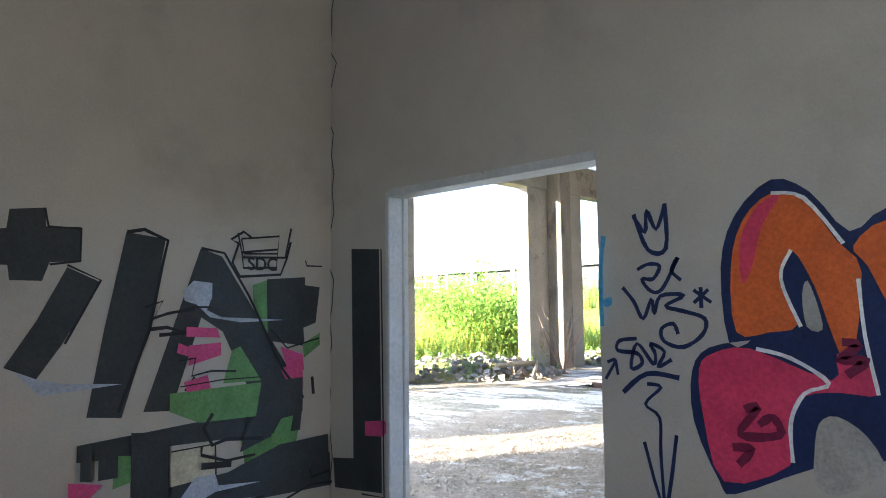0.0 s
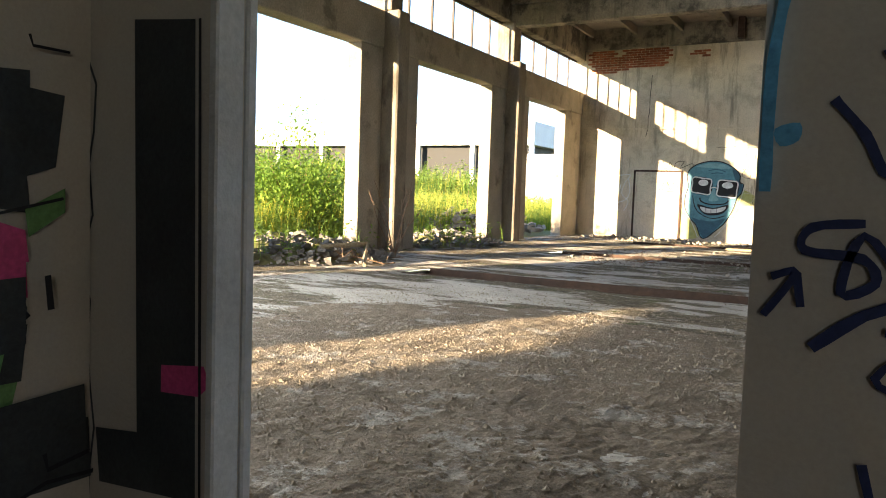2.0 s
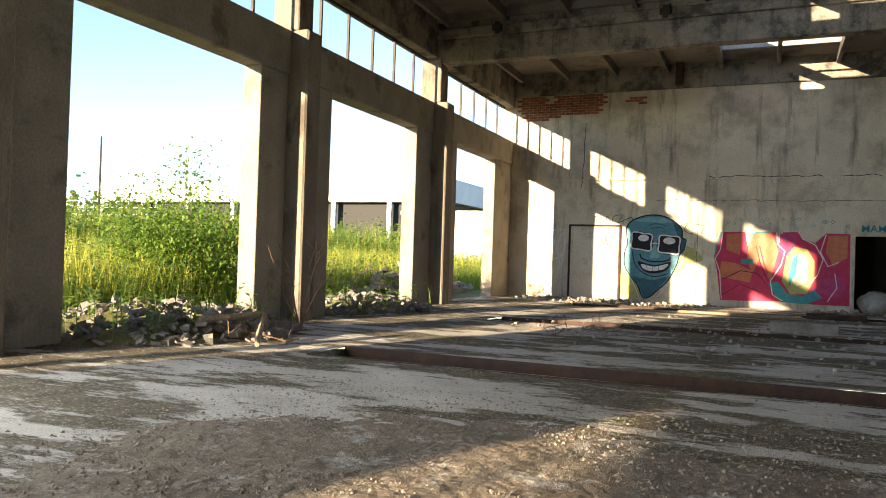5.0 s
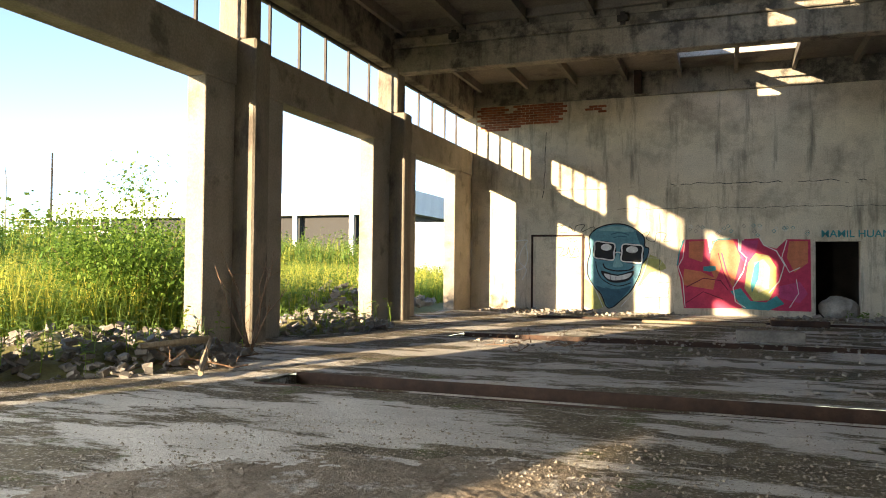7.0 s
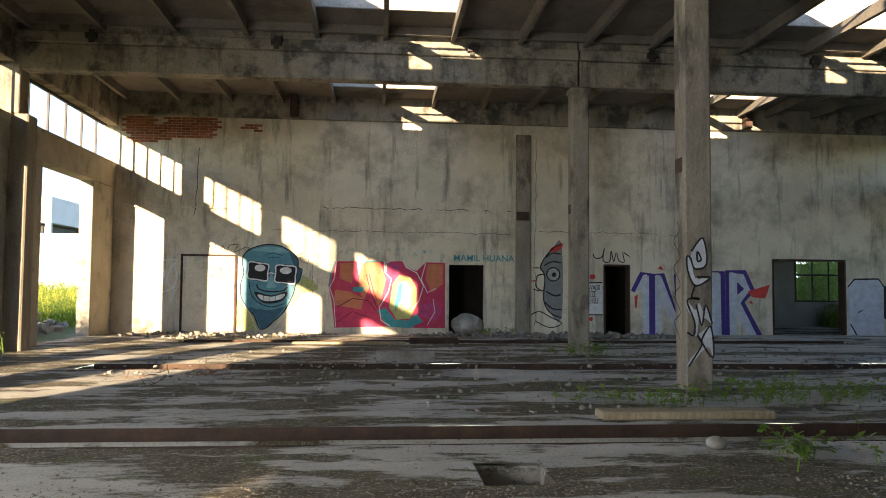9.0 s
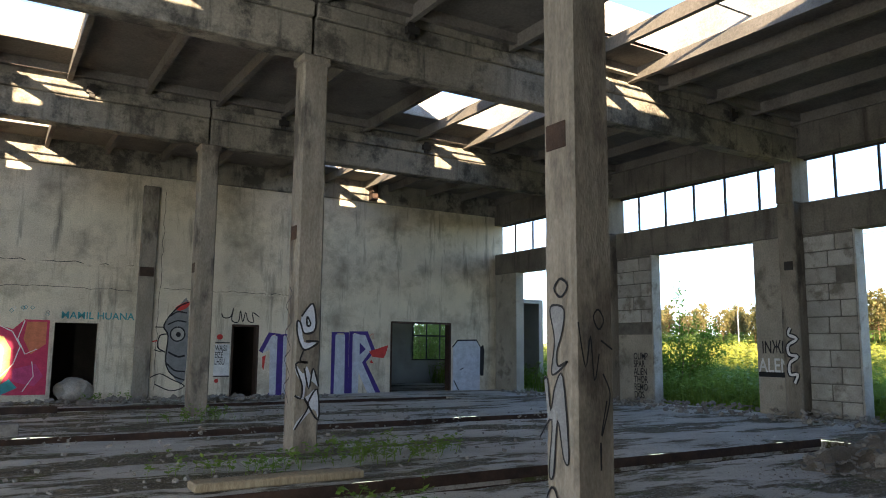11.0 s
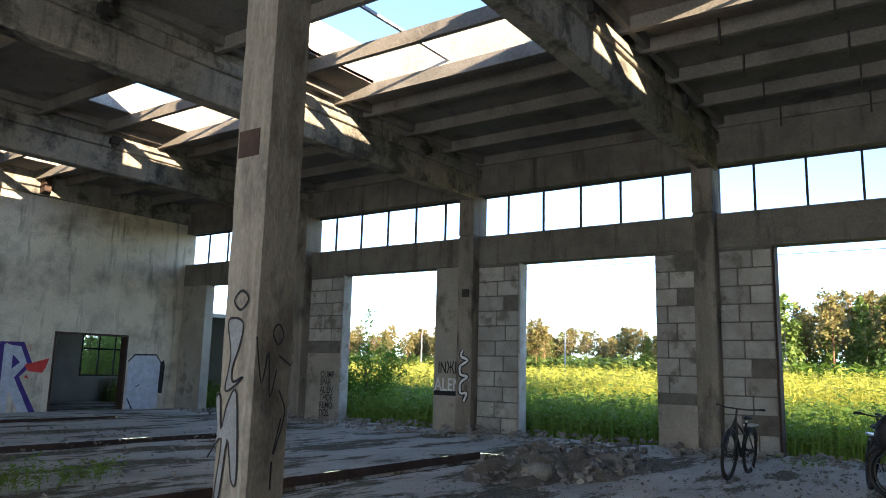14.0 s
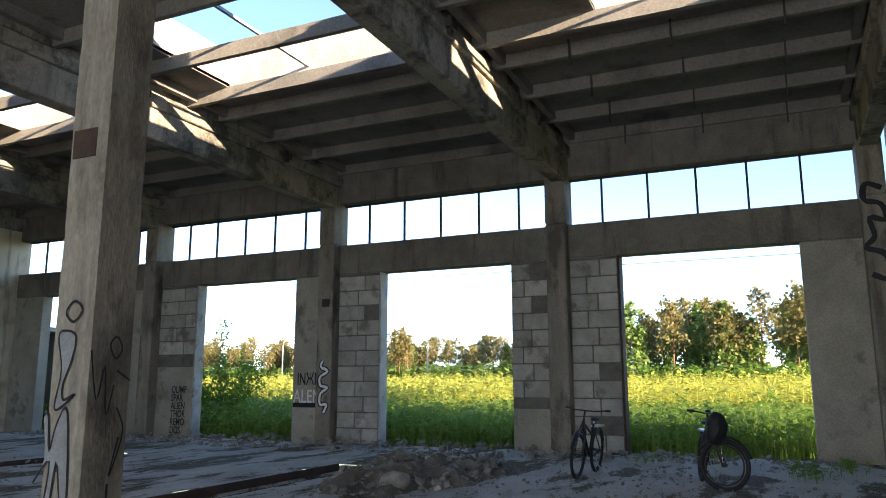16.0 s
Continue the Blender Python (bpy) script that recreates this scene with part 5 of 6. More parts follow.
bush(-4.3, 14.2, 3.15, 2.0, 24000, M_LEAF, "young leafy tree-like bush among the grass", 16, 0.1, 0.45)
bush(-7.0, 22.0, 2.2, 1.6, 3500, M_LEAF, "green shrub in the weeds", 9)
bush(-5.2, 25.5, 1.9, 1.5, 3000, M_LEAF, "green shrub in the weeds", 9)
bush(27.2, 18.2, 3.6, 1.6, 5000, M_LEAF, "tall leafy shrub outside the gate", 12, 0.11)
bush(26.8, 21.5, 4.6, 1.6, 5000, M_BIRCH, "tall leafy shrub outside the gate", 12, 0.11)
bush(33, 8.0, 1.5, 1.2, 2000, M_GRASS, "low green shrub in the field", 8)
bush(31, 2.2, 1.3, 1.2, 2000, M_LEAF, "low green shrub in the field", 8)
for x, y, h in ((30, 32.5, 3.5), (27, 36, 5), (24, 34, 4)):
    bush(x, y, h, 1.8, 2500, M_BIRCH, "sunlit shrub behind the side room", 10, 0.14)
for x, y in ((27.4, 33.6), (26.2, 32.8), (28.8, 35.5)):
    bush(x, y, 5.5, 2.2, 6000, M_BIRCH, "dense sunlit shrub behind the side room", 12, 0.14)
for k in range(16):
    bush(random.uniform(48, 72), random.uniform(-16, 4), random.uniform(1.8, 3.0), 2.2, 1100, M_DRY if k % 3 else M_LEAF, "yellow-green shrub at the field's edge", 8, 0.2)


# ---- trees ----
def tree(x, y, h, kind, label):
    root = empty("tree", x, y, -0.12, label, "tree", "trees at the edge of the wood")
    bm = bmesh.new()
    wob = [Vector((random.gauss(0, 0.012) * h * t, random.gauss(0, 0.012) * h * t, h * t)) for t in (0, 0.3, 0.6, 0.85, 1)]
    r0 = 0.011 * h
    tube(bm, wob, [r0, r0 * 0.8, r0 * 0.55, r0 * 0.3, r0 * 0.06], 6)
    v, f = [], []
    lo = 0.45 if kind == "pine" else 0.25
    for k in range(16 if kind == "pine" else 20):
        t = lo + (1 - lo) * (k + random.random()) / 20
        a = k * 2.4 + random.random()
        L = h * (0.16 if kind == "pine" else 0.15) * (1.25 - t) / (1.25 - lo) * random.uniform(0.7, 1.3)
        s = Vector((wob[2].x * t, wob[2].y * t, h * t))
        e = s + Vector((math.cos(a) * L, math.sin(a) * L, L * random.uniform(0.1, 0.5)))
        tube(bm, [s, e], [r0 * 0.22, r0 * 0.05], 4)
        for j in range(44):
            q = s.lerp(e, random.uniform(0.35, 1.1)) + Vector([random.gauss(0, 1) for _ in range(3)]) * L * 0.22
            d = Vector([random.gauss(0, 1) for _ in range(3)]).normalized() * 0.55
            u = d.cross(Vector((random.random(), 0.3, 1))).normalized() * 0.22
            b = len(v)
            v += [tuple(q), tuple(q + d * 0.5 + u), tuple(q + d), tuple(q + d * 0.5 - u)]
            f.append((b, b + 1, b + 2, b + 3))
    part("trunk", bm, M_BARK if kind == "pine" else M_GREY, root)
    raw("crown", v, f, M_PINE if kind == "pine" else M_BIRCH, root)
    return root


pines = [tree(0, 0, 15, "pine", "tall pine with a bare reddish trunk") for _ in range(5)]
birches = [tree(0, 0, 12, "birch", "slender leafy birch with light green crown") for _ in range(3)]
spots = []
for k in range(178):   # distant pine wood
    x, y = 142 + random.uniform(-6, 26), 38 + 112 * random.random()
    spots.append((x, y, random.uniform(0.62, 0.88), k % 9 == 0))
for k in range(116):    # nearer wood to the south-east
    spots.append((random.uniform(86, 112), random.uniform(-6, 27), random.uniform(0.55, 0.85), k % 5 < 2))
used = set()
for x, y, s, bi in spots:
    src = random.choice(birches if bi else pines)
    m = pose(x, y, -0.12, 0, 0, random.uniform(0, 360)) @ Matrix.Scale(s, 4)
    if src.name not in used:
        used.add(src.name)
        src.matrix_world = m
    else:
        c = copy_thing(src, pose(x, y, -0.12, 0, 0, random.uniform(0, 360)))
        c.scale = (s, s, s)
for x, y in ((-226, 200), (-219, 204), (-211, 200), (-200, 205)):
    c = copy_thing(birches[0], pose(x, y, -2, 0, 0, x))
    c.scale = (2.2, 2.2, 1.9)
    c["label"] = "round distant leafy tree beyond the field"

# ---- far buildings, poles, lamps ----
hall = empty("warehouse", -86, 136, 0, "long low white warehouse with a flat roof", "building")
part("wall", boxes((-44, 42, -12, 12, 11.0, 15.2)), M_WHITE, hall)
# Black base paints in the shade under the warehouse canopy.
part("base", boxes((-42, 40, -10, 10, -0.2, 11.0)), M_BLACK, hall)
for x in range(-43, 42, 12):
    part("post", boxes((x, x + 0.9, -11.8, -11.2, -0.2, 11.0)), M_WHITE, hall)
shed = empty("shed", -26, 84, 0, "small pale grey shed beyond the weeds", "building")
part("wall", boxes((-6, 9, -3, 3, -0.2, 6.0)), M_GREY, shed)
part("roof", boxes((-6.3, 9.3, -3.3, 3.3, 6.0, 6.5)), M_WHITE, shed)
fence = empty("railing", -70, 66, 0, "white pipe railing along the road", "railing")
for z in (4.8, 5.6, 6.4):
    part("rail", boxes((-24, 14, -0.05, 0.05, z, z + 0.12)), M_WHITE, fence)
for k in range(20):
    part("post", boxes((-24 + 2 * k, -23.86 + 2 * k, -0.06, 0.06, 0, 6.5)), M_WHITE, fence)


def street_lamp(x, y, h, turn):
    root = empty("street_lamp", x, y, -0.12, "tall grey street lamp with a curved arm", "street lamp", "street lamps in the distance")
    bm = bmesh.new()
    tube(bm, [(0, 0, 0), (0, 0, h * 0.85), (0.3, 0, h * 0.96), (1.4, 0, h)], [0.12, 0.08, 0.06, 0.05], 6)
    part("pole", bm, M_GREY, root)
    part("lamp_head", boxes((1.3, 2.1, -0.14, 0.14, h - 0.08, h + 0.08), bevel=0.03), M_GREY, root)
    root.rotation_euler.z = radians(turn)


for x, y, h, t in ((-64.5, 60, 12.4, 180), (-69, 85, 16, 180), (-40, 110, 16.8, 0), (95, 44, 10.5, -60), (110, 78, 9, -60), (88, 15.5, 8.0, 120)):
    street_lamp(x, y, h, t)
for x, y, h in ((-66, 60, 16.0), (-58, 60, 13.0)):
    pm = bmesh.new()
    tube(pm, [(0, 0, 0), (0, 0, h)], [0.16, 0.09], 6)
    ob = thing(part("utility_pole", pm, M_STEEL), "tall dark bare pole in the field", "pole")
    ob.location = (x, y, -0.12)
for k, z in enumerate((13.5, 12.2, 11.3)):
    wm = bmesh.new()
    tube(wm, [(0, -80, 1.5), (0, -10, 0), (0, 60, 0.3), (0, 140, 2.0)], 0.025, 4)
    ob = thing(part("power_line", wm, M_STEEL), "thin overhead cable across the sky", "cable")
    ob.location = (70 + k, 0, z)
for y, z in ((-80, 15.2), (140, 15.7)):
    pm = bmesh.new()
    tube(pm, [(0, 0, -0.2), (0, 0, z)], [0.2, 0.12], 6)
    box(pm, -0.8, 3.2, -0.08, 0.08, z - 2.4, z - 2.2)
    thing(part("utility_pole", pm, M_STEEL), "tall pole carrying the overhead cables", "pole").location = (70, y, 0)
bg = empty("house", 158, 92, 0, "white house among distant pines", "building")
part("wall", boxes((-5, 5, -9, 9, -0.2, 6)), M_WHITE, bg)
part("roof", boxes((-5.5, 5.5, -9.5, 9.5, 6, 7)), M_RUST, bg)


# ---- rubble, stones, pebbles ----
def stone_mesh(bm, c, r, flat=0.6):
    q = bmesh.ops.create_icosphere(bm, subdivisions=1, radius=1)
    sx, sy, sz = r * random.uniform(0.7, 1.3), r * random.uniform(0.6, 1.1), r * flat * random.uniform(0.6, 1.2)
    rot = Euler((random.uniform(-0.4, 0.4), random.uniform(-0.4, 0.4), random.uniform(0, 6.28))).to_matrix()
    for v in q["verts"]:
        p = v.co * (1 + 0.35 * noise.noise(v.co * 1.7 + Vector(c) * 3))
        v.co = rot @ Vector((p.x * sx, p.y * sy, p.z * sz)) + Vector(c)


def pile(x0, x1, y0, y1, n, size, label, top=0.25, name="rubble"):
    v, f = [], []
    base = [(-1, -1, -1), (1, -1, -1), (1, 1, -1), (-1, 1, -1), (-1, -1, 1), (1, -1, 1), (1, 1, 1), (-1, 1, 1)]
    quad = [(0, 3, 2, 1), (4, 5, 6, 7), (0, 1, 5, 4), (1, 2, 6, 5), (2, 3, 7, 6), (3, 0, 4, 7)]
    cx, cy, rx, ry = (x0 + x1) / 2, (y0 + y1) / 2, (x1 - x0) / 2, (y1 - y0) / 2
    for _ in range(n):
        a, rr = random.uniform(0, 6.2832), math.sqrt(random.random())
        s = size * random.uniform(0.3, 1.0) ** 1.5
        x, y = cx + rx * rr * math.cos(a), cy + ry * rr * math.sin(a)
        z = random.uniform(0.0, top) * (1 - rr * rr) + s * 0.2
        e = Euler([random.uniform(-0.6, 0.6), random.uniform(-0.6, 0.6), random.uniform(0, 6.28)]).to_matrix()
        k = (random.uniform(0.6, 1.2), random.uniform(0.4, 0.9), random.uniform(0.2, 0.6))
        b = len(v)
        v += [tuple(e @ Vector([p[i] * s * 0.5 * k[i] * random.uniform(0.7, 1.1) for i in range(3)]) + Vector((x, y, z))) for p in base]
        f += [tuple(i + b for i in q) for q in quad]
    return thing(raw(name, v, f, M_STONE), label, "rubble", kind="stuff")


def heap(x0, x1, y0, y1, top, material, label):
    bm = bmesh.new()
    n = 36
    g = [[bm.verts.new((x0 + (x1 - x0) * i / n, y0 + (y1 - y0) * j / n,
                        -0.04 + top * max(0, 1 - (2 * i / n - 1) ** 2 - (2 * j / n - 1) ** 2) * (0.7 + 0.9 * noise.noise((i * 0.22, j * 0.22, x0)))
                        + 0.03 * noise.noise((i * 0.9, j * 0.9, 2)))) for j in range(n + 1)] for i in range(n + 1)]
    for i in range(n):
        for j in range(n):
            bm.faces.new((g[i][j], g[i + 1][j], g[i + 1][j + 1], g[i][j + 1]))
    return thing(part("earth_mound", bm, material), label, "heap")


heap(-2.6, 1.4, 7.0, 11.3, 0.35, M_SOIL, "low bank of soil in the gate opening")
heap(-2.0, 1.0, 13.0, 17.2, 0.30, M_SOIL, "low bank of soil in the gate opening")
pile(-2.2, 1.7, 7.4, 11.2, 900, 0.18, "grey broken concrete rubble in the gate opening", 0.42)
pile(-1.6, 1.2, 13.2, 16.8, 420, 0.17, "grey broken concrete rubble in the gate opening", 0.35)
pile(-5, -1.5, 19, 27, 300, 0.4, "pale gravel heap outside the gate", 0.9)
heap(16.7, 21.4, 5.8, 8.4, 0.36, M_DIRT, "brown heap of soil and debris on the floor")


def grit_height(x, y):
    """Height of the grit layer above the slab; below zero where the slab shows."""
    e = 1 - ((x - 8.4) / 4.35) ** 4 - (max(0, y - 2.6) / 3.7) ** 4
    cover = min(1.0, max(-1.0, e * 1.6)) + 1.1 * noise.noise((x * 0.55, y * 0.9, 21)) + 0.35 * noise.noise((x * 2.3, y * 2.9, 4))
    return min(0.022, 0.03 * cover - 0.006) + 0.004 * noise.noise((x * 4.5, y * 4.5, 8)) + 0.006 * noise.noise((x * 10, y * 10, 2)) + 0.010 * noise.noise((x * 21, y * 21, 6))


GS = 0.026
nx, ny = int(9.6 / GS), int(6.2 / GS)
gv = [(3.6 + i * GS, 0.58 + j * GS, rough(3.6 + i * GS, 0.58 + j * GS) + grit_height(3.6 + i * GS, 0.58 + j * GS)) for i in range(nx + 1) for j in range(ny + 1)]
gf = [(i * (ny + 1) + j, (i + 1) * (ny + 1) + j, (i + 1) * (ny + 1) + j + 1, i * (ny + 1) + j + 1) for i in range(nx) for j in range(ny)]
thing(raw("dirt_layer", gv, gf, M_DIRT), "lumpy layer of brown grit and earth over the concrete", "dirt", kind="stuff")

pile(16.9, 21.6, 5.9, 8.3, 420, 0.14, "brick and concrete debris on the soil heap", 0.42)
pile(22.3, 25.2, 0.8, 23.0, 900, 0.16, "broken concrete strewn along the threshold", 0.14)
pile(14.0, 22.5, 1.0, 8.0, 500, 0.07, "small crumbs of concrete strewn over the dusty floor", 0.02)
pile(3.0, 20.0, 9.6, 20.0, 900, 0.09, "broken bits of concrete on the mossy floor", 0.02)
pile(0.3, 6.5, 21.5, 24.2, 260, 0.15, "small debris along the wall foot", 0.06)
pile(8.5, 17.5, 21.6, 23.9, 260, 0.20, "scattered broken bricks and concrete by the wall", 0.06)
for x, y, s in ((19.7, 6.5, 0.21), (19.1, 6.45, 0.19), (17.7, 6.7, 0.22), (10.35, 24.3, 0.48), (25.2, 18.0, 0.4), (10.6, 8.2, 0.09), (11.25, 8.05, 0.10)):
    bm = bmesh.new()
    r = bmesh.ops.create_icosphere(bm, subdivisions=3, radius=s)
    for v in r["verts"]:
        v.co *= 1 + 0.25 * noise.noise(v.co * 3 + Vector((x, y, 0))) + 0.06 * noise.noise(v.co * 12)
        v.co.z *= 0.72
    ob = thing(part("boulder", bm, M_STONE), "rough pale lump of broken concrete", "boulder", "lumps of concrete")
    ob.location = (x, y, s * 0.5)
pile(6.85, 8.5, -1.5, 0.36, 170, 0.10, "crumbled plaster and brick bits on the room floor", 0.07)
# pebbles over the dirty floor
nv = 46000
p = np.stack([np.concatenate([rng.uniform(0.5, 23, 16000), rng.uniform(3.5, 13, 30000)]),
              0.7 + np.concatenate([9.5 * rng.uniform(0, 1, 16000) ** 1.1, 6.5 * rng.uniform(0, 1, 30000)]), np.zeros(nv)], 1)
keep = [(x, y) for x, y, _ in p if not any(a - 0.03 < y < b + 0.03 and CX0 < x < CX1 for a, b in CH) and not (HOLE[0] < x < HOLE[1] and HOLE[2] < y < HOLE[3])
        and noise.noise((x * 0.45, y * 0.7, 7)) > -0.3]
v, f = [], []
for x, y in keep:
    s = 0.004 + 0.016 * random.random() ** 4
    z = rough(x, y) + (max(0, grit_height(x, y)) if 3.6 < x < 13.2 and y < 6.78 else 0)
    b = len(v)
    a = random.uniform(0, 6.28)
    for k in range(4):
        v.append((x + s * math.cos(a + k * 1.57) * random.uniform(0.6, 1.3), y + s * math.sin(a + k * 1.57) * random.uniform(0.6, 1.3), z - 0.002))
    v.append((x, y, z + s * random.uniform(0.5, 0.9)))
    f += [(b, b + 1, b + 4), (b + 1, b + 2, b + 4), (b + 2, b + 3, b + 4), (b + 3, b, b + 4)]
thing(raw("gravel", v, f, M_GRIT), "fine gravel and grit scattered over the floor", "gravel", kind="stuff")

# ---- loose things in the hall ----
for x0, x1, y, h, m, lb in ((7.6, 8.7, 15.9, 0.2, M_STONE, "pale concrete kerb stone lying on the floor"), (8.4, 9.6, 20.2, 0.14, M_RUST, "rusty steel channel lying on the floor"),
                            (5.6, 8.3, 20.0, 0.06, M_WOOD, "long grey plank on the floor"), (10.0, 11.9, 9.72, 0.09, M_WOOD, "weathered timber beam beside the column")):
    thing(part("beam_piece", boxes((x0, x1, y - 0.15, y + 0.15, 0.0, h), bevel=0.015), m), lb, "debris")
bm = bmesh.new()
pts = [Vector((0, 0, 0)), Vector((0.08, 0.12, 0.35)), Vector((0.02, 0.3, 0.7)), Vector((-0.05, 0.42, 1.0))]
tube(bm, pts, [0.16, 0.14, 0.12, 0.10], 9)
log = thing(part("log", bm, M_TWIG), "thick weathered log leaning against the pier", "log")
log.location = (0.75, 5.25, -0.02)


def twigs(x, y, h, n, r, label, flat=False):
    bm = bmesh.new()
    for k in range(n):
        a = random.uniform(0, 6.28)
        q = [Vector((0, 0, 0))]
        d = Vector((math.cos(a) * r, math.sin(a) * r, h * (0.1 if flat else 1) * random.uniform(0.5, 1))) / 4
        if flat:
            q = [Vector((random.gauss(0, r * 0.5), random.gauss(0, r * 0.5), 0.03))]
        for j in range(4):
            q.append(q[-1] + d + Vector([random.gauss(0, 0.035) for _ in range(3)]))
        tube(bm, q, [0.012, 0.01, 0.008, 0.006, 0.003], 4)
        for j in (2, 3, 4):
            for _ in range(2):
                e = Vector([random.gauss(0, 0.10), random.gauss(0, 0.10), random.uniform(0.0, 0.2)])
                tube(bm, [q[j - 1], q[j - 1] + e], [0.005, 0.002], 3)
    ob = thing(part("dry_shrub", bm, M_TWIG), label, "dry shrub")
    ob.location = (x, y, 0.02)


twigs(1.2, 10.6, 1.5, 9, 0.5, "dead reddish shrub beside the pilaster")
twigs(0.9, 9.2, 0.5, 14, 0.9, "tangle of dry branches on the rubble", True)
twigs(4.8, 13.3, 0.4, 10, 0.5, "tangle of dry twigs on the floor", True)
bm = bmesh.new()
tube(bm, [(0.9, 8.8, 0.25), (1.3, 9.6, 0.3), (1.75, 8.9, 0.12), (2.1, 8.4, 0.06)], [0.05, 0.045, 0.04, 0.03], 6)
thing(part("branch", bm, M_WOOD), "bare broken branch on the rubble", "branch")


def fern(x, y, n, h, label, m=None):
    root = thing(blades("weeds", np.stack([rng.normal(x, 0.28, n), rng.normal(y, 0.16, n), np.zeros(n)], 1), h, 0.012, m or M_LEAF, 0.9, 9, 0.07), label, "weeds")
    return root


for x, y, n, h in ((11.2, 7.7, 60, 0.34), (11.0, 10.5, 50, 0.3), (11.6, 10.8, 40, 0.3), (12.1, 17.2, 70, 0.35), (11.6, 16.9, 40, 0.3), (11.0, 23.6, 40, 0.3), (21.2, 1.5, 90, 0.35), (22.2, 0.9, 60, 0.32), (22.6, 4.2, 30, 0.25)):
    fern(x, y, n // 3, h * 0.8, "clump of green ferny weeds growing through the floor")
for x, y in ((12.6, 10.6), (13.4, 10.8), (12.9, 11.3), (14.0, 11.1), (10.4, 10.8), (12.4, 11.0)):
    fern(x, y, 16, 0.26, "pale grass tuft growing through the floor", M_GRASS)


# ---- bicycles ----
def wheel(parent, x, r, thick, hubr=0.03):
    w = part("wheel", ring_mesh(r - thick * 0.4, thick * 0.55), M_BLACK, parent)
    part("rim", ring_mesh(r - thick * 1.35, thick * 0.22), M_STEEL, w)
    bm = bmesh.new()
    for k in range(18):
        a = 6.2832 * k / 18
        tube(bm, [(0.02 * math.cos(a + 1), 0.02 * (-1) ** k, 0.02 * math.sin(a + 1)), ((r - thick * 1.3) * math.cos(a), 0, (r - thick * 1.3) * math.sin(a))], 0.0016, 3)
    part("spokes", bm, M_CHROME, w)
    bm = bmesh.new()
    tube(bm, [(0, -0.05, 0), (0, 0.05, 0)], hubr, 8)
    part("hub", bm, M_STEEL, w)
    w.location = (x, 0, r)
    return w


def ring_mesh(R, r, n=32, s=8):
    bm = bmesh.new()
    g = [[bm.verts.new(((R + r * math.cos(6.2832 * j / s)) * math.cos(6.2832 * i / n), r * math.sin(6.2832 * j / s), (R + r * math.cos(6.2832 * j / s)) * math.sin(6.2832 * i / n)))
          for j in range(s)] for i in range(n)]
    for i in range(n):
        for j in range(s):
            bm.faces.new((g[i][j], g[i][(j + 1) % s], g[(i + 1) % n][(j + 1) % s], g[(i + 1) % n][j]))
    return bm


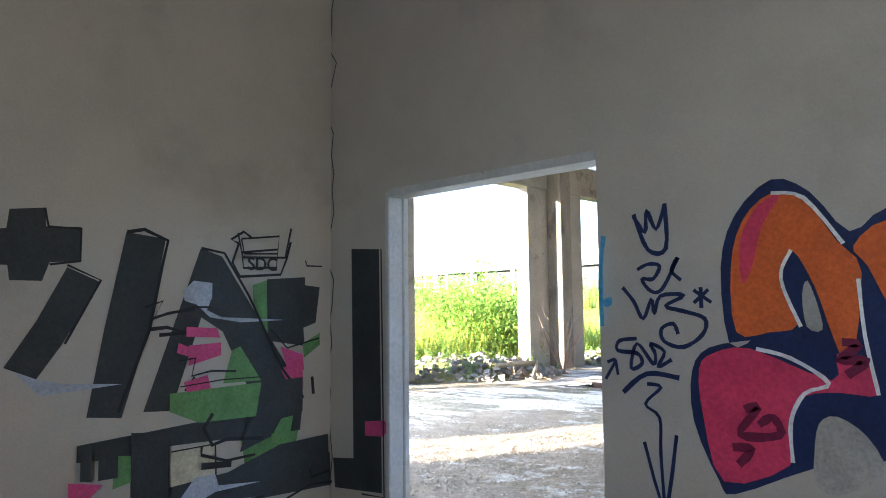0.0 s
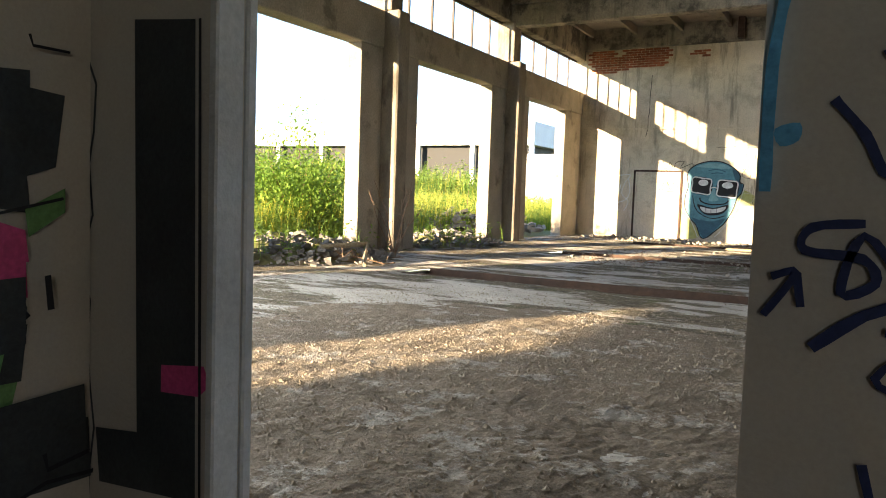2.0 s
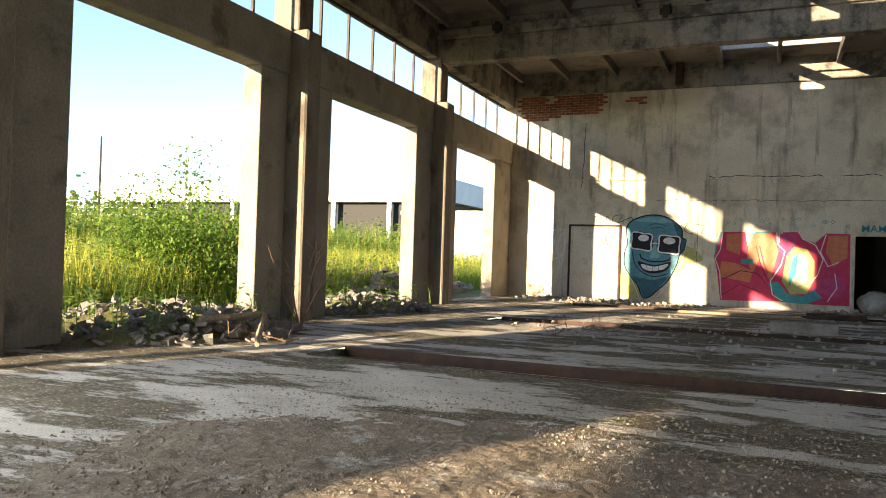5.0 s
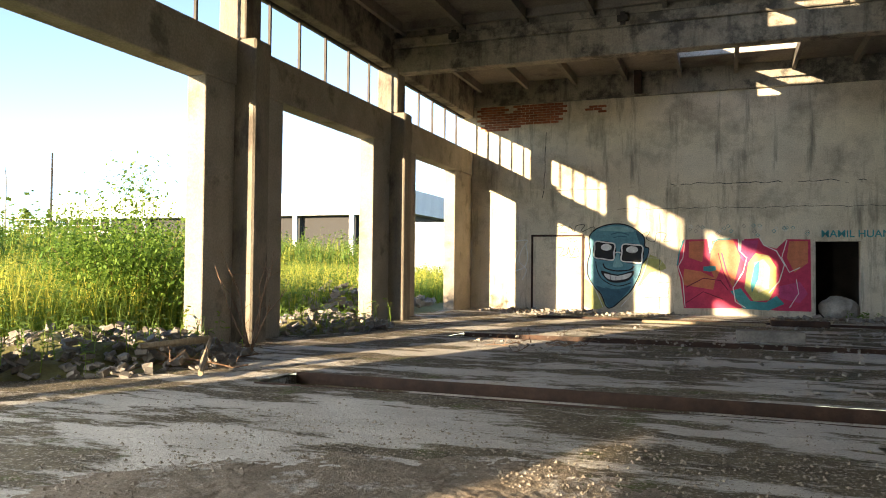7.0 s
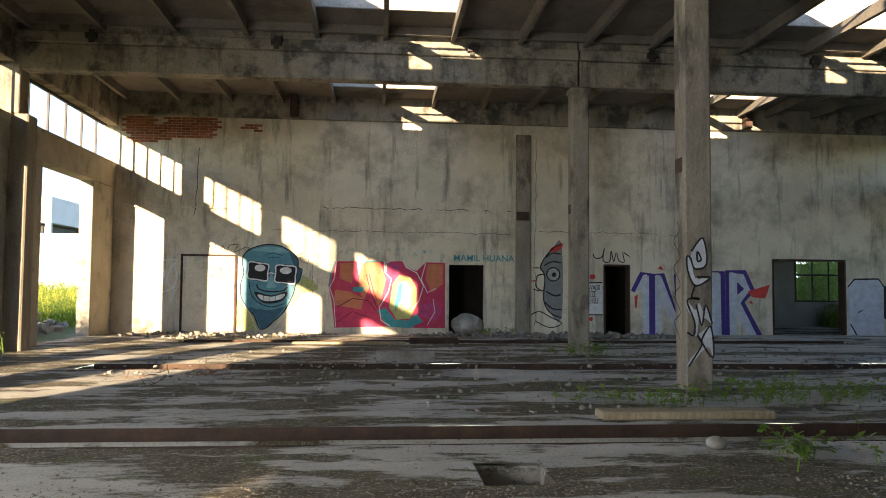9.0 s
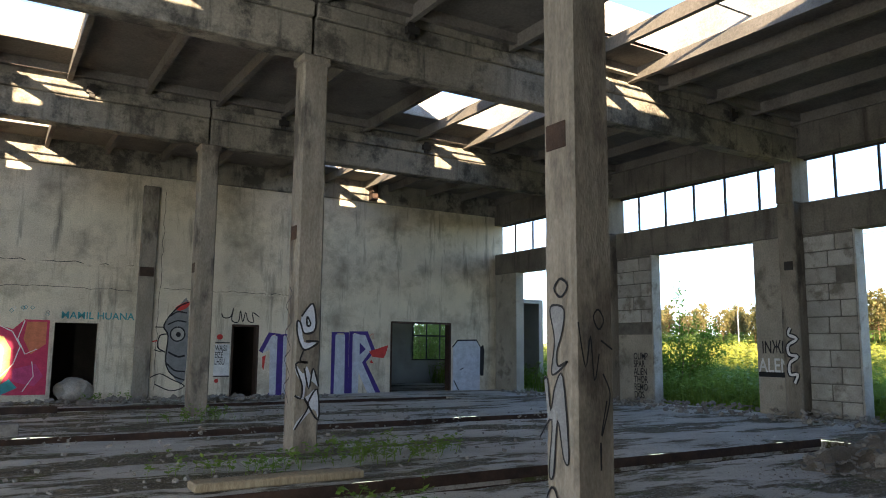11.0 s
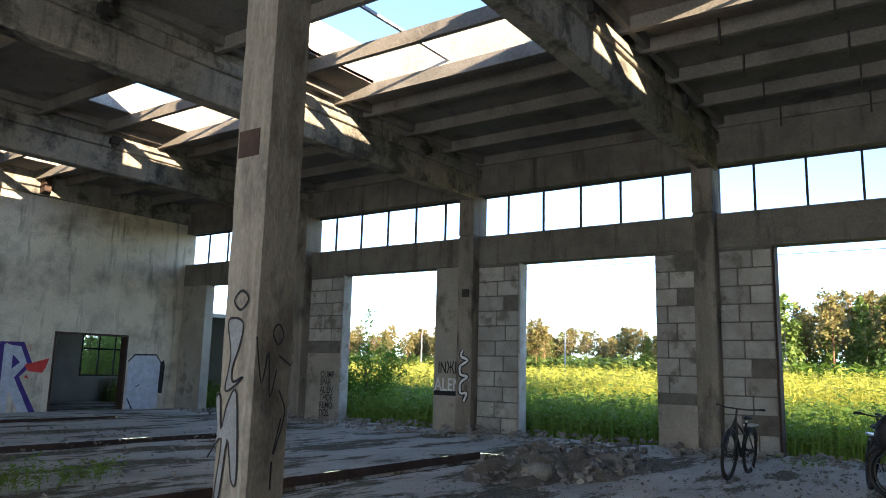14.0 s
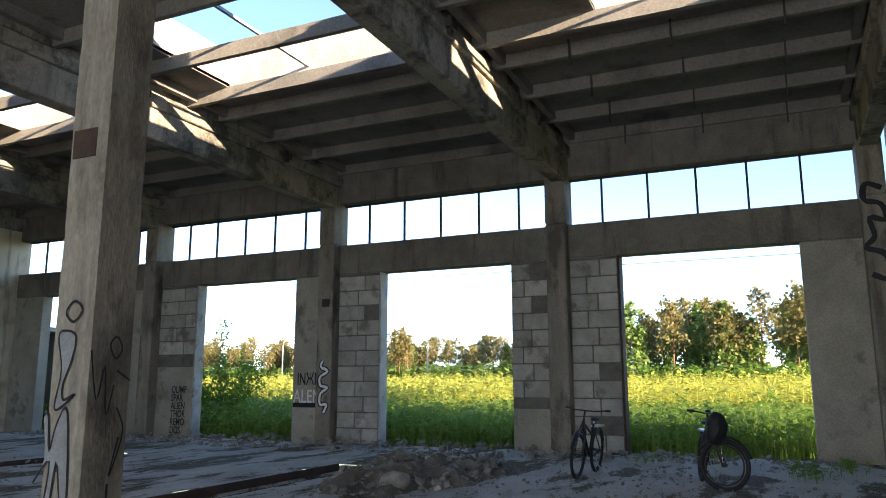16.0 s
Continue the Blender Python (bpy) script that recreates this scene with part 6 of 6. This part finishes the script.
def bicycle(x, y, turn, tyre, label, bag, steer=0):
    root = empty("bicycle", x, y, 0.0, label, "bicycle", "parked bicycles")
    r = 0.35
    wheel(root, -0.53, r, tyre)
    f = wheel(root, 0.55, r, tyre)
    bm = bmesh.new()
    for a, b, q in (((0.32, 0, 0.88), (0.37, 0, 0.70), 0.022), ((0.36, 0, 0.74), (-0.08, 0, 0.30), 0.024), ((0.34, 0, 0.84), (-0.2, 0, 0.62), 0.019),
                    ((-0.08, 0, 0.30), (-0.25, 0, 0.80), 0.019), ((-0.08, 0.05, 0.30), (-0.53, 0.06, 0.35), 0.012), ((-0.08, -0.05, 0.30), (-0.53, -0.06, 0.35), 0.012),
                    ((-0.22, 0.02, 0.72), (-0.53, 0.06, 0.35), 0.010), ((-0.22, -0.02, 0.72), (-0.53, -0.06, 0.35), 0.010)):
        tube(bm, [a, b], q, 7)
    part("frame", bm, M_BLACK, root)
    bm = bmesh.new()
    tube(bm, [(0.32, 0, 0.90), (0.39, 0.06, 0.68), (0.55, 0.06, 0.35)], 0.014, 6)
    tube(bm, [(0.32, 0, 0.90), (0.39, -0.06, 0.68), (0.55, -0.06, 0.35)], 0.014, 6)
    part("fork", bm, M_STEEL, root)
    bm = bmesh.new()
    tube(bm, [(0.33, 0, 0.86), (0.29, 0, 1.02)], 0.016, 6)
    tube(bm, [(0.22, -0.31, 1.05), (0.3, -0.15, 1.03), (0.3, 0.15, 1.03), (0.22, 0.31, 1.05)], 0.012, 6)
    hb = part("handlebar", bm, M_STEEL, root)
    for s in (-1, 1):
        bm = bmesh.new()
        tube(bm, [(0.22, s * 0.31, 1.05), (0.14, s * 0.36, 1.05)], 0.018, 7)
        part("grip", bm, M_BLACK, hb)
    bm = bmesh.new()
    rr = bmesh.ops.create_icosphere(bm, subdivisions=2, radius=1)
    for v in rr["verts"]:
        v.co = Vector((v.co.x * 0.13 - 0.28, v.co.y * (0.05 + 0.05 * max(0, -v.co.x)), v.co.z * 0.035 + 0.87))
    sd = part("saddle", bm, M_BLACK, root)
    bm = bmesh.new()
    tube(bm, [(-0.25, 0, 0.78), (-0.27, 0, 0.86)], 0.014, 6)
    part("seat_post", bm, M_CHROME, sd)
    for s, xw in ((1, -0.53), (1, 0.55)):
        bm = bmesh.new()
        pts = [(xw + 0.385 * math.cos(a), 0, 0.35 + 0.385 * math.sin(a)) for a in [radians(20 + 14 * k) for k in range(11)]]
        tube(bm, pts, 0.022, 6)
        front_guard = part("mudguard", bm, M_BLACK, root)
    part("rack", boxes((-0.75, -0.3, -0.06, 0.06, 0.74, 0.765)), M_CHROME, root)
    bm = bmesh.new()
    tube(bm, [(-0.1, 0.08, 0.3), (-0.2, 0.22, 0.0)], 0.01, 5)
    part("kickstand", bm, M_CHROME, root)
    bm = bmesh.new()
    tube(bm, [(-0.08, -0.08, 0.3), (-0.08, -0.065, 0.3)], 0.09, 16)
    part("chainring", bm, M_STEEL, root)
    for q0, q1 in (((-0.08, -0.09, 0.3), (0.06, -0.09, 0.22)), ((-0.08, 0.09, 0.3), (-0.22, 0.09, 0.38))):
        bm = bmesh.new()
        tube(bm, [q0, q1], 0.01, 5)
        part("crank", bm, M_STEEL, root)
    if bag:
        bm = bmesh.new()
        rr = bmesh.ops.create_icosphere(bm, subdivisions=3, radius=1)
        for v in rr["verts"]:
            k = 1 + 0.10 * noise.noise(v.co * 2.2)
            v.co = Vector((v.co.x * 0.15 * k + 0.42, v.co.y * 0.17 * k, v.co.z * 0.23 * k + 0.83))
        part("bag", bm, M_BLACK, root, "black handlebar bag")
    pivot = Matrix.Translation((0.36, 0, 0))
    for o in root.children:
        if o.name.split(".")[0] in ("fork", "handlebar", "bag") or o in (f, front_guard):
            o.matrix_basis = pivot @ Matrix.Rotation(radians(steer), 4, "Z") @ pivot.inverted() @ o.matrix_basis
    root.rotation_euler = (radians(-5), 0, radians(turn))
    return root


bicycle(20.45, 4.72, 178, 0.045, "dark city bicycle leaning on its stand", False)
bicycle(19.95, 2.85, 193, 0.06, "black bicycle with a bag on the handlebar", True, 62)
